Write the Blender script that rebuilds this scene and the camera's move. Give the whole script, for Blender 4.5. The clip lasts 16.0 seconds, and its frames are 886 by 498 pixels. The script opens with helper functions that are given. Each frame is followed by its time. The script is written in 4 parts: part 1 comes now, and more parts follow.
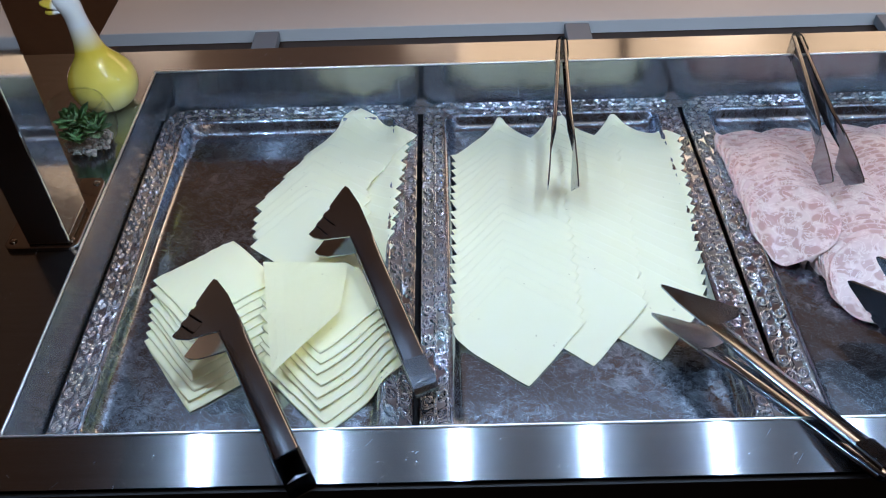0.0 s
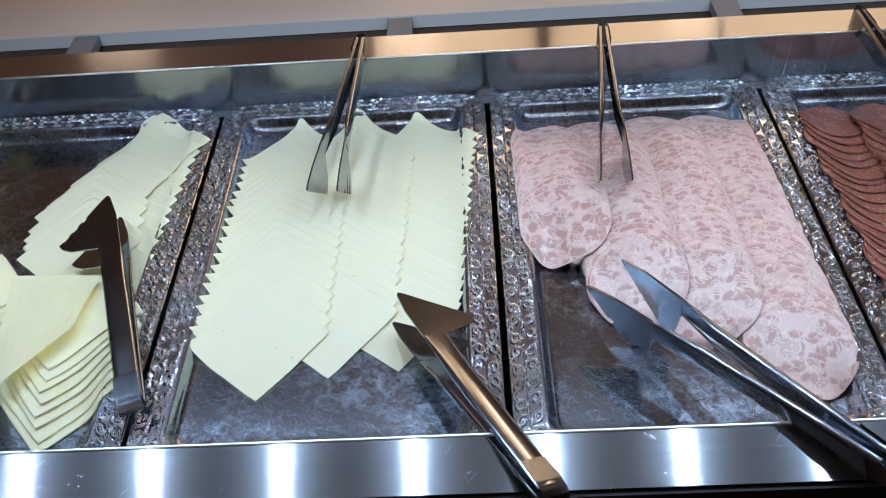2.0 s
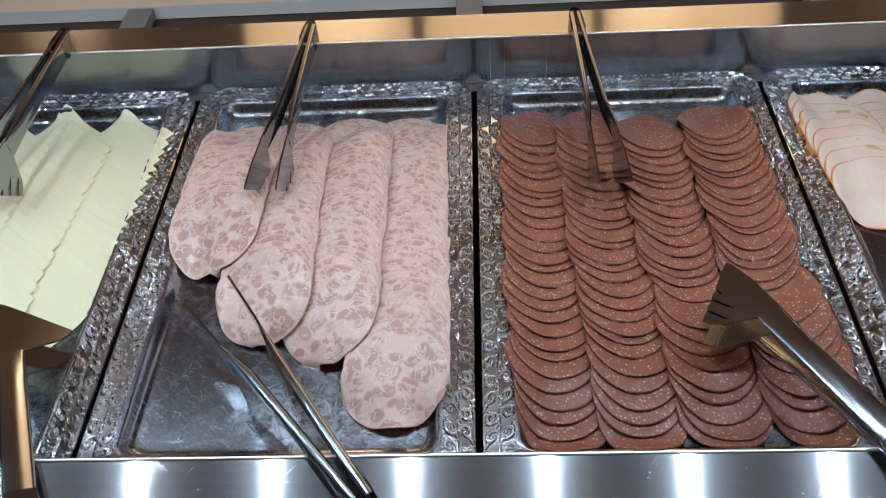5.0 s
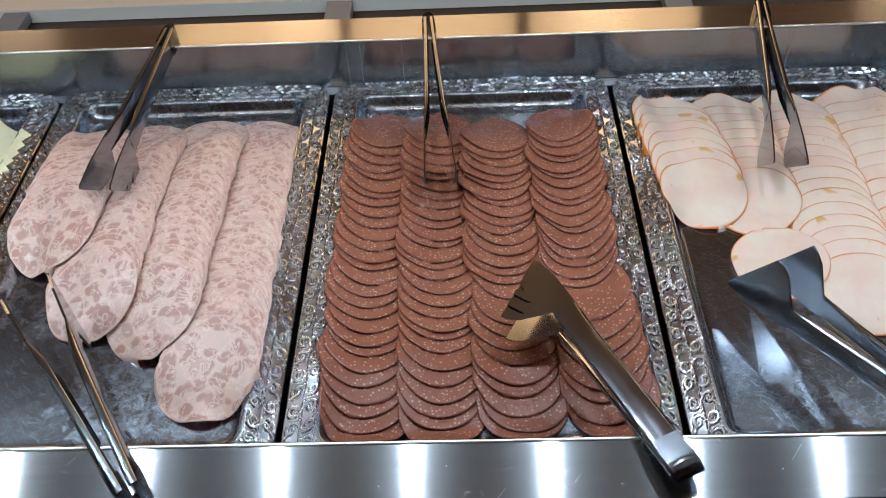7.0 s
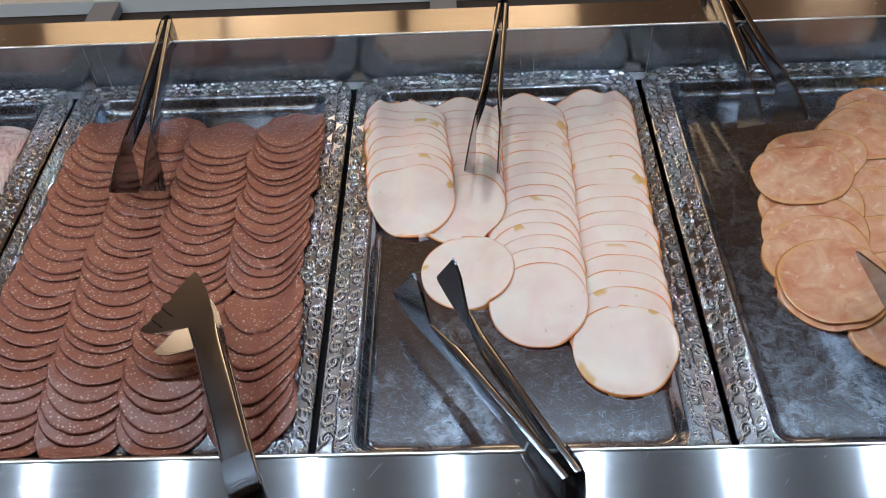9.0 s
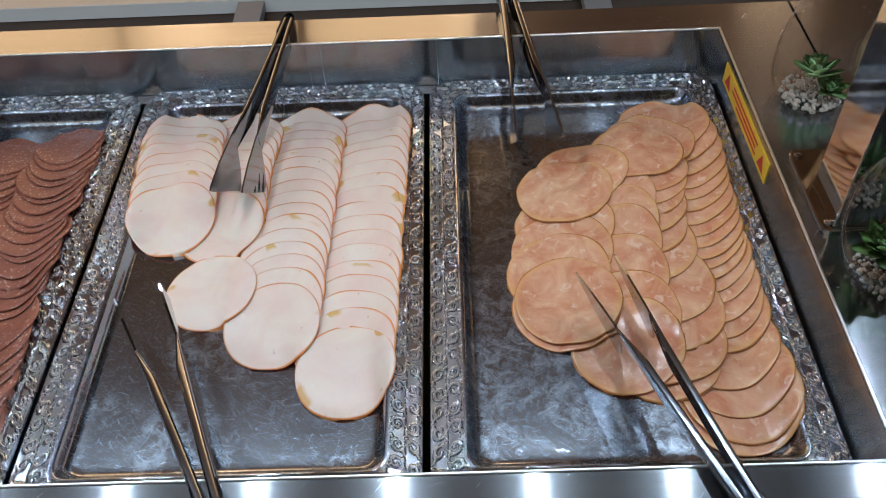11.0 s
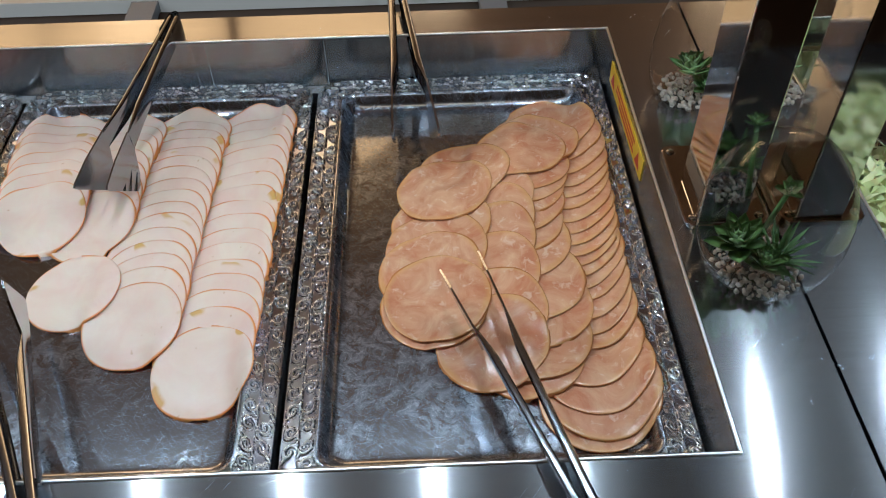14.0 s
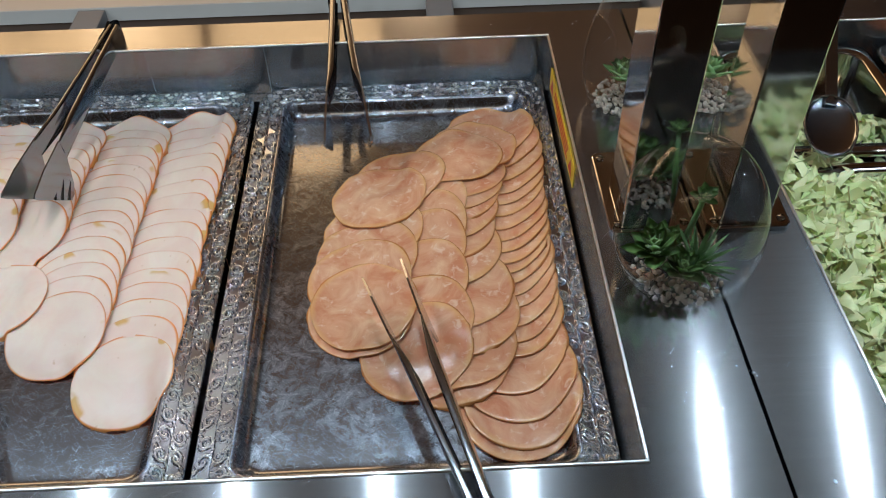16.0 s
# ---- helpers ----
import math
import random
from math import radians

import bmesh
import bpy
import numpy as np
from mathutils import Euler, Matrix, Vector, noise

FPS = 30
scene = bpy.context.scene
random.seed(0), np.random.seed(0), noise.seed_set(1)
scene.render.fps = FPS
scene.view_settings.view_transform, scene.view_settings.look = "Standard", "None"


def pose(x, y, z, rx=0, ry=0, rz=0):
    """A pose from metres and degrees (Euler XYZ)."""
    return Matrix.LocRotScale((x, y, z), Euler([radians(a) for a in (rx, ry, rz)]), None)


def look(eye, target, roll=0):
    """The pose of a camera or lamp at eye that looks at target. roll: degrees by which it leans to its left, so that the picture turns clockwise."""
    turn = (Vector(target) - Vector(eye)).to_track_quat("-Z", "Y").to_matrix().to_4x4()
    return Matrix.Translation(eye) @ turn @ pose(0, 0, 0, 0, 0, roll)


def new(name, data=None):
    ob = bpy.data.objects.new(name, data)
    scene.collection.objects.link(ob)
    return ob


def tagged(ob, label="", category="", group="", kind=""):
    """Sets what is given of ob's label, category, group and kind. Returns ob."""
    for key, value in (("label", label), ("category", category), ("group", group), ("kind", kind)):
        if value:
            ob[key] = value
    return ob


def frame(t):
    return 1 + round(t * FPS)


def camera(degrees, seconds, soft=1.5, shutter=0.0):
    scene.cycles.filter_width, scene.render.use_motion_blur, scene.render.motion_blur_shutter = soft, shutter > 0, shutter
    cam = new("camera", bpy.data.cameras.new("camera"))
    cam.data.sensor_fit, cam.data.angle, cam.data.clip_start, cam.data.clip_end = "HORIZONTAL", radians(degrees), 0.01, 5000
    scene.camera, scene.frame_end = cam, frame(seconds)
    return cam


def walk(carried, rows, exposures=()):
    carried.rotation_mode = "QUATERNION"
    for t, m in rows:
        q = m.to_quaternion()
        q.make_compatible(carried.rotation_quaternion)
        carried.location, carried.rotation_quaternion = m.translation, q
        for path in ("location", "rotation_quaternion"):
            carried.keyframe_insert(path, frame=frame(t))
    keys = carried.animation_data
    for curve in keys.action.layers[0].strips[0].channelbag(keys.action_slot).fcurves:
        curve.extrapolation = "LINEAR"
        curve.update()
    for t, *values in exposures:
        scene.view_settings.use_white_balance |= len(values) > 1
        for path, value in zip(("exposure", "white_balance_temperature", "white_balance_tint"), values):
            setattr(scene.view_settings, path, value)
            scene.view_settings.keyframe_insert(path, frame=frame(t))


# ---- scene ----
cam = camera(55.1, 16.0, 1.1)
PATH = [
    (0, (0.035, -0.42, 1.474), (0.016, 1.017, 0.083), -2.0),
    (0.5, (0.122, -0.426, 1.475), (0.077, 1.019, 0.092), -2.5),
    (1, (0.186, -0.423, 1.468), (0.109, 1.023, 0.088), -3.1),
    (1.5, (0.241, -0.411, 1.462), (0.157, 1.025, 0.072), -4.4),
    (2, (0.309, -0.39, 1.455), (0.231, 1.031, 0.05), -4.9),
    (2.5, (0.4, -0.354, 1.451), (0.315, 1.041, 0.02), -5.1),
    (3, (0.479, -0.334, 1.453), (0.381, 1.041, 0.003), -4.6),
    (3.5, (0.543, -0.332, 1.449), (0.434, 1.033, -0.008), -4.3),
    (4, (0.583, -0.33, 1.447), (0.475, 1.034, -0.012), -4.6),
    (6.5, (0.794, -0.364, 1.442), (0.713, 1.023, 0.004), -3.8),
    (7, (0.823, -0.359, 1.443), (0.756, 1.028, 0.003), -3.5),
    (7.5, (0.881, -0.345, 1.443), (0.838, 1.034, -0.005), -3.2),
    (8, (0.966, -0.337, 1.44), (0.941, 1.039, -0.011), -2.8),
    (8.5, (1.025, -0.334, 1.436), (0.981, 1.036, -0.021), -3.6),
    (9, (1.119, -0.337, 1.435), (1.061, 1.034, -0.021), -3.4),
    (9.5, (1.213, -0.328, 1.445), (1.153, 1.035, -0.017), -3.5),
    (10, (1.273, -0.322, 1.446), (1.222, 1.033, -0.024), -3.6),
    (12.3, (1.407, -0.318, 1.429), (1.402, 1.05, -0.03), -1.8),
    (12.5, (1.411, -0.319, 1.426), (1.413, 1.053, -0.03), -1.6),
    (13, (1.42, -0.323, 1.425), (1.431, 1.053, -0.027), -1.5),
    (13.5, (1.432, -0.324, 1.422), (1.454, 1.055, -0.027), -1.4),
    (14, (1.447, -0.325, 1.42), (1.476, 1.058, -0.025), -1.3),
    (14.5, (1.458, -0.326, 1.419), (1.487, 1.065, -0.018), -1.5),
    (15, (1.466, -0.328, 1.418), (1.496, 1.065, -0.017), -1.6),
    (15.5, (1.48, -0.326, 1.416), (1.507, 1.067, -0.018), -1.7),
    (16, (1.512, -0.325, 1.417), (1.543, 1.07, -0.016), -1.5),
]
EXPOSURES = [(0.0, 0.1, 5250, 14), (1.5, 0.08, 5350, 14), (2.5, -0.06, 5620, 14), (4.0, -0.15, 5980, 13), (6.5, 0.0, 6450, 11), (9.0, -0.06, 6120, 12), (13.0, -0.10, 6200, 10), (16.0, -0.06, 6330, 9)]
walk(cam, [(t, look(eye, target, roll)) for t, eye, target, roll in PATH], EXPOSURES)

# ---- world and lights ----
world = bpy.data.worlds.new("world")
scene.world = world
world.use_nodes = True
world.node_tree.nodes["Background"].inputs[0].default_value = (0.30, 0.20, 0.13, 1)
world.node_tree.nodes["Background"].inputs[1].default_value = 0.05

LED_X0, LED_STEP, LED_Y, LED_Z = -0.31, 0.175, 0.21, 1.318
LED_POWER, WARM_POWER = 0.47, 4.0


def area(name, m, size, power, colour, shape="DISK", size_y=None, spread=180):
    data = bpy.data.lights.new(name, "AREA")
    data.shape, data.size, data.energy, data.color, data.spread = shape, size, power, colour, radians(spread)
    if size_y:
        data.size_y = size_y
    ob = new(name, data)
    ob.matrix_world = m
    return ob


LED_XS = [LED_X0 + LED_STEP * k for k in range(12)] + [1.85 + LED_STEP * k for k in range(4)]
for led_x in LED_XS:
    area("led_light", pose(led_x, LED_Y, LED_Z - 0.004), 0.006, LED_POWER, (0.77, 0.90, 1.0), spread=150)
for lamp_x in (0.28, 0.74, 1.20):
    bulb = bpy.data.lights.new("warm_pendant_light", "POINT")
    bulb.energy, bulb.color, bulb.shadow_soft_size = WARM_POWER, (1.0, 0.60, 0.28), 0.22
    new("warm_pendant_light", bulb).location = (lamp_x, 1.56, 1.56)
# added fill lamps, unseen, that warm and brighten the ceiling mirrored in the steel
for k in range(5):
    bulb = bpy.data.lights.new("warm_ceiling_fill", "POINT")
    bulb.energy, bulb.color, bulb.shadow_soft_size = 9.0, (1.0, 0.66, 0.38), 0.2
    new("warm_ceiling_fill", bulb).location = (-3.0 + 1.5 * k, 3.7, 2.30)
area("room_light", pose(0.7, -1.6, 2.72), 2.6, 5.5, (1.0, 0.76, 0.50), "RECTANGLE", 0.5)

# ---- materials ----


def mat(name, colour=(0.5, 0.5, 0.5), rough=0.5, metal=0.0, **more):
    m = bpy.data.materials.new(name)
    m.use_nodes = True
    b = m.node_tree.nodes["Principled BSDF"]
    b.inputs["Base Color"].default_value = (*colour, 1)
    b.inputs["Roughness"].default_value = rough
    b.inputs["Metallic"].default_value = metal
    for key, value in more.items():
        b.inputs[key.replace("_", " ")].default_value = value
    return m, m.node_tree.nodes, m.node_tree.links, b


def coords(n, l, scale=(1, 1, 1), source="Object", turn=(0, 0, 0)):
    tc, mp = n.new("ShaderNodeTexCoord"), n.new("ShaderNodeMapping")
    mp.inputs["Scale"].default_value = scale
    mp.inputs["Rotation"].default_value = turn
    l.new(tc.outputs[source], mp.inputs[0])
    return mp.outputs[0]


def noise_tex(n, l, vec, scale, detail=3.0, rough=0.5, distort=0.0):
    t = n.new("ShaderNodeTexNoise")
    t.inputs["Scale"].default_value, t.inputs["Detail"].default_value = scale, detail
    t.inputs["Roughness"].default_value, t.inputs["Distortion"].default_value = rough, distort
    if vec is not None:
        l.new(vec, t.inputs["Vector"])
    return t.outputs["Fac"]


def ramp(n, l, fac, *stops):
    r = n.new("ShaderNodeValToRGB")
    e = r.color_ramp.elements
    while len(e) < len(stops):
        e.new(0.5)
    for i, (p, c) in enumerate(stops):
        e[i].position = p
        e[i].color = (*c, 1) if not isinstance(c, (int, float)) else (c, c, c, 1)
    l.new(fac, r.inputs[0])
    return r.outputs[0]


def mix(n, l, fac, a, b, how="MIX"):
    x = n.new("ShaderNodeMix")
    x.data_type, x.blend_type = "RGBA", how
    for i, v in ((0, fac), (6, a), (7, b)):
        sock = x.inputs[i]
        if isinstance(v, bpy.types.NodeSocket):
            l.new(v, sock)
        elif isinstance(v, (int, float)):
            sock.default_value = v if i == 0 else (v, v, v, 1)
        else:
            sock.default_value = (*v, 1)
    return x.outputs[2]


def math_node(n, l, op, a, b):
    x = n.new("ShaderNodeMath")
    x.operation = op
    for sock, v in zip(x.inputs, (a, b)):
        if isinstance(v, (int, float)):
            sock.default_value = v
        else:
            l.new(v, sock)
    return x.outputs[0]


def bump(n, l, b, height, strength, distance=0.001):
    x = n.new("ShaderNodeBump")
    x.inputs["Strength"].default_value, x.inputs["Distance"].default_value = strength, distance
    l.new(height, x.inputs["Height"])
    l.new(x.outputs[0], b.inputs["Normal"])


def random_vec(n, l, scale):
    """Object coordinates moved by a random step for each object, so that no two slices look alike."""
    tc, info, cx, add, mp = (n.new("ShaderNode" + k) for k in ("TexCoord", "ObjectInfo", "CombineXYZ", "VectorMath", "Mapping"))
    mul = n.new("ShaderNodeMath")
    mul.operation = "MULTIPLY"
    mul.inputs[1].default_value = 37.0
    l.new(info.outputs["Random"], mul.inputs[0])
    for i in range(3):
        l.new(mul.outputs[0], cx.inputs[i])
    l.new(tc.outputs["Object"], add.inputs[0])
    l.new(cx.outputs[0], add.inputs[1])
    mp.inputs["Scale"].default_value = scale
    l.new(add.outputs[0], mp.inputs[0])
    return mp.outputs[0], tc, info


def radius_of(n, l, tc):
    sep, cx, ln = n.new("ShaderNodeSeparateXYZ"), n.new("ShaderNodeCombineXYZ"), n.new("ShaderNodeVectorMath")
    ln.operation = "LENGTH"
    l.new(tc.outputs["Object"], sep.inputs[0])
    l.new(sep.outputs[0], cx.inputs[0])
    l.new(sep.outputs[1], cx.inputs[1])
    l.new(cx.outputs[0], ln.inputs[0])
    return ln.outputs["Value"]


def brushed_steel(name, tangent=(0, 1, 0), rough=0.13, aniso=0.94, colour=(0.49, 0.53, 0.57), grain=(3, 900, 900), broad=0.22, spotted=1.0):
    """Brushed steel: a narrow lobe drawn out across the grain, over a broad soft sheen."""
    m, n, l, b = mat(name, colour, rough, 1.0)
    b2 = n.new("ShaderNodeBsdfPrincipled")
    b2.inputs["Metallic"].default_value, b2.inputs["Roughness"].default_value = 1.0, 0.34
    both = n.new("ShaderNodeMixShader")
    both.inputs[0].default_value = broad
    t = n.new("ShaderNodeCombineXYZ")
    for i in range(3):
        t.inputs[i].default_value = tangent[i]
    for x, k in ((b, aniso), (b2, 0.75)):
        x.inputs["Anisotropic"].default_value = k
        l.new(t.outputs[0], x.inputs["Tangent"])
    fine = noise_tex(n, l, coords(n, l, grain), 1.0, 2.0)
    stain = noise_tex(n, l, coords(n, l), 9.0, 5.0, 0.6)
    spots = noise_tex(n, l, coords(n, l), 75.0, 3.0, 0.6, 1.5)
    spot = math_node(n, l, "MULTIPLY", ramp(n, l, spots, (0.66, 0.0), (0.74, 1.0)), spotted)
    mp = n.new("ShaderNodeMapping")
    mp.vector_type = "TEXTURE"
    mp.inputs["Rotation"].default_value = (0, 0, 0.9)
    mp.inputs["Scale"].default_value = (1 / 25, 1 / 1400, 1)
    l.new(coords(n, l), mp.inputs[0])
    scratch = ramp(n, l, noise_tex(n, l, mp.outputs[0], 1.0, 1.0), (0.72, 0.0), (0.80, 1.0))
    r = math_node(n, l, "MULTIPLY_ADD", stain, 0.05)
    r.node.inputs[2].default_value = rough - 0.025
    r2 = math_node(n, l, "MULTIPLY_ADD", math_node(n, l, "MAXIMUM", spot, scratch), 0.16)
    l.new(r, r2.node.inputs[2])
    l.new(r2, b.inputs["Roughness"])
    brush = noise_tex(n, l, coords(n, l, tuple(3 if g < 50 else 140 for g in grain)), 1.0, 4.0, 0.7)
    fine = math_node(n, l, "MULTIPLY", fine, ramp(n, l, brush, (0.30, 0.55), (0.70, 1.15)))
    c = mix(n, l, spot, mix(n, l, fine, tuple(c * 0.74 for c in colour), colour), tuple(min(1, c * 1.25) for c in colour))
    l.new(c, b.inputs["Base Color"])
    l.new(c, b2.inputs["Base Color"])
    bump(n, l, b, fine, 0.03, 0.0002)
    l.new(b.outputs[0], both.inputs[1])
    l.new(b2.outputs[0], both.inputs[2])
    l.new(both.outputs[0], n["Material Output"].inputs[0])
    return m


def polished_steel(name, rough=0.06, colour=(0.58, 0.57, 0.56), wave=0.25):
    m, n, l, b = mat(name, colour, rough, 1.0)
    f = noise_tex(n, l, coords(n, l), 30.0, 4.0, 0.6)
    r = math_node(n, l, "MULTIPLY_ADD", f, 0.1)
    r.node.inputs[2].default_value = rough - 0.03
    l.new(r, b.inputs["Roughness"])
    bump(n, l, b, noise_tex(n, l, coords(n, l), 14.0, 1.0), wave, 0.002)
    return m


def tray_steel():
    """Mirror steel with greasy smears and many short scratches."""
    m, n, l, b = mat("tray_floor_steel", (0.31, 0.34, 0.39), 0.1, 1.0)
    vec, tc, info = random_vec(n, l, (1, 1, 1))
    smear = ramp(n, l, noise_tex(n, l, vec, 75.0, 9.0, 0.8, 0.6), (0.42, 0.0), (0.66, 1.0))
    where = ramp(n, l, noise_tex(n, l, vec, 9.0, 3.0, 0.6), (0.45, 0.08), (0.60, 1.0))
    streak = None
    for turn, seed in ((0.5, 0.0), (-0.7, 3.0), (1.35, 7.0), (2.2, 11.0), (0.1, 17.0), (2.8, 23.0)):
        mp = n.new("ShaderNodeMapping")
        mp.inputs["Rotation"].default_value = (0, 0, turn)
        mp.inputs["Location"].default_value = (seed, seed, 0)
        mp.vector_type = "TEXTURE"
        mp.inputs["Scale"].default_value = (1 / 55, 1 / 5200, 1)
        l.new(vec, mp.inputs[0])
        f = ramp(n, l, noise_tex(n, l, mp.outputs[0], 1.0, 1.0, 0.4), (0.695, 0.0), (0.77, 1.0))
        streak = f if streak is None else math_node(n, l, "MAXIMUM", streak, f)
    l.new(math_node(n, l, "MULTIPLY_ADD", streak, 0.10), b.inputs["Roughness"])
    b.inputs["Roughness"].links[0].from_node.inputs[2].default_value = 0.075
    film = n.new("ShaderNodeBsdfPrincipled")
    film.inputs["Base Color"].default_value, film.inputs["Metallic"].default_value = (0.62, 0.70, 0.80, 1), 1.0
    film.inputs["Roughness"].default_value = 0.33
    both = n.new("ShaderNodeMixShader")
    grease = math_node(n, l, "MULTIPLY_ADD", math_node(n, l, "MULTIPLY", smear, where), 0.46)
    grease.node.inputs[2].default_value = 0.085
    full = math_node(n, l, "MULTIPLY_ADD", streak, 0.55)
    l.new(grease, full.node.inputs[2])
    full.node.use_clamp = True
    l.new(full, both.inputs[0])
    l.new(b.outputs[0], both.inputs[1])
    l.new(film.outputs[0], both.inputs[2])
    l.new(both.outputs[0], n["Material Output"].inputs[0])
    bump(n, l, b, streak, 0.08, 0.0003)
    return m


STEEL = brushed_steel("brushed_steel_deck")
STEEL_WALL = brushed_steel("well_wall_steel", (0, 0, 1), 0.17, 0.95, (0.46, 0.48, 0.50), (60, 60, 900), 0.06, 0.1)
TRAY_FLOOR = tray_steel()
TRAY_RIM = polished_steel("embossed_steel", 0.11, (0.50, 0.54, 0.59), 0.0)
TONG = polished_steel("tong_steel", 0.14, (0.35, 0.38, 0.42), 0.3)
CHROME = polished_steel("post_steel", 0.05, (0.55, 0.55, 0.55), 0.05)
EDGE = polished_steel("bright_edge_steel", 0.34, (0.82, 0.83, 0.84), 0.0)
BRACKET = mat("grey_bracket", (0.22, 0.25, 0.28), 0.45)[0]
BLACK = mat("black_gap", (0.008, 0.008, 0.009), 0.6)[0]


def grained(name, c1, c2, scale=12.0, rough=0.5, stretch=(1, 1, 1), bump_s=0.1, **more):
    m, n, l, b = mat(name, c1, rough, 0.0, **more)
    f = noise_tex(n, l, coords(n, l, stretch), scale, 6.0, 0.6)
    g = noise_tex(n, l, coords(n, l, stretch), scale * 11, 3.0)
    fac = math_node(n, l, "MULTIPLY_ADD", math_node(n, l, "SUBTRACT", g, 0.5), 0.6)
    l.new(f, fac.node.inputs[2])
    l.new(mix(n, l, fac, c1, c2), b.inputs["Base Color"])
    if bump_s:
        bump(n, l, b, g, bump_s, 0.001)
    return m


WHITE_TOP = grained("white_laminate", (0.84, 0.75, 0.65), (0.87, 0.79, 0.70), 5.0, 0.38, bump_s=0.02)
WHITE_EDGE = grained("white_edge_band", (0.76, 0.76, 0.72), (0.80, 0.80, 0.76), 6.0, 0.45, bump_s=0.02)
DARK_WOOD = grained("dark_wood_front", (0.05, 0.028, 0.018), (0.10, 0.06, 0.04), 4.0, 0.45, (1, 1, 12), 0.1)
BROWN = grained("brown_wall_paint", (0.17, 0.105, 0.068), (0.23, 0.145, 0.098), 2.0, 0.7)
CEILING = grained("warm_brown_ceiling_paint", (0.38, 0.26, 0.175), (0.45, 0.31, 0.22), 2.0, 0.7)
FLOOR = grained("brown_floor", (0.09, 0.055, 0.035), (0.14, 0.09, 0.06), 3.0, 0.4)
BEAM = grained("brown_canopy", (0.17, 0.105, 0.068), (0.21, 0.135, 0.09), 5.0, 0.5)


def cheese():
    m, n, l, b = mat("pale_cheese", (0.80, 0.74, 0.46), 0.42, 0.0, Subsurface_Weight=0.2, Subsurface_Scale=0.003)
    b.inputs["Subsurface Radius"].default_value = (1.0, 0.8, 0.4)
    vec, tc, info = random_vec(n, l, (1, 1, 1))
    f = noise_tex(n, l, vec, 30.0, 4.0)
    c = mix(n, l, f, (0.90, 0.84, 0.50), (0.92, 0.87, 0.58))
    holes = ramp(n, l, noise_tex(n, l, vec, 150.0, 2.0), (0.22, 1.0), (0.27, 0.0))
    c = mix(n, l, holes, c, (0.66, 0.58, 0.32))
    l.new(mix(n, l, info.outputs["Random"], c, mix(n, l, 0.1, c, (0.78, 0.70, 0.44))), b.inputs["Base Color"])
    bump(n, l, b, f, 0.12, 0.002)
    return m


def ham():
    """Pink sausage meat with darker pieces of lean meat and pale seams."""
    m, n, l, b = mat("mottled_ham", (0.75, 0.5, 0.46), 0.38, 0.0, Subsurface_Weight=0.2, Subsurface_Scale=0.004)
    vec, tc, info = random_vec(n, l, (1, 1, 1))
    v, add, cx = n.new("ShaderNodeTexVoronoi"), n.new("ShaderNodeVectorMath"), n.new("ShaderNodeCombineXYZ")
    v.feature, v.inputs["Scale"].default_value = "SMOOTH_F1", 84.0
    v.inputs["Smoothness"].default_value = 0.25
    add.operation, add.inputs[1].default_value = "MULTIPLY_ADD", (0.017, 0.017, 0.017)
    l.new(noise_tex(n, l, vec, 48.0, 1.0), cx.inputs[0])
    l.new(noise_tex(n, l, vec, 55.0, 1.0), cx.inputs[1])
    l.new(cx.outputs[0], add.inputs[0])
    l.new(vec, add.inputs[2])
    l.new(add.outputs[0], v.inputs["Vector"])
    sep = n.new("ShaderNodeSeparateColor")
    l.new(v.outputs["Color"], sep.inputs[0])
    r = math_node(n, l, "MULTIPLY", radius_of(n, l, tc), 10.0)
    blob = math_node(n, l, "MULTIPLY", ramp(n, l, sep.outputs[0], (0.05, 0.0), (0.35, 1.0)), ramp(n, l, v.outputs["Distance"], (0.48, 1.0), (0.66, 0.0)))
    blob = math_node(n, l, "MULTIPLY", blob, ramp(n, l, r, (0.440, 1.0), (0.460, 0.0)))
    fine = noise_tex(n, l, vec, 190.0, 4.0, 0.65)
    seam = ramp(n, l, noise_tex(n, l, vec, 75.0, 3.0, 0.55, 0.8), (0.46, 0.0), (0.495, 1.0), (0.505, 1.0), (0.54, 0.0))
    base = mix(n, l, fine, (0.71, 0.51, 0.45), (0.63, 0.43, 0.375))
    c = mix(n, l, math_node(n, l, "MULTIPLY", blob, 0.92), base, mix(n, l, sep.outputs[1], mix(n, l, fine, (0.49, 0.285, 0.24), (0.41, 0.225, 0.185)), mix(n, l, fine, (0.50, 0.26, 0.21), (0.41, 0.21, 0.165))))
    c = mix(n, l, math_node(n, l, "MULTIPLY", seam, 0.75), c, (0.76, 0.59, 0.52))
    c = mix(n, l, ramp(n, l, r, (0.450, 0.0), (0.462, 0.35)), c, (0.60, 0.38, 0.31))
    l.new(c, b.inputs["Base Color"])
    bump(n, l, b, fine, 0.12, 0.001)
    return m


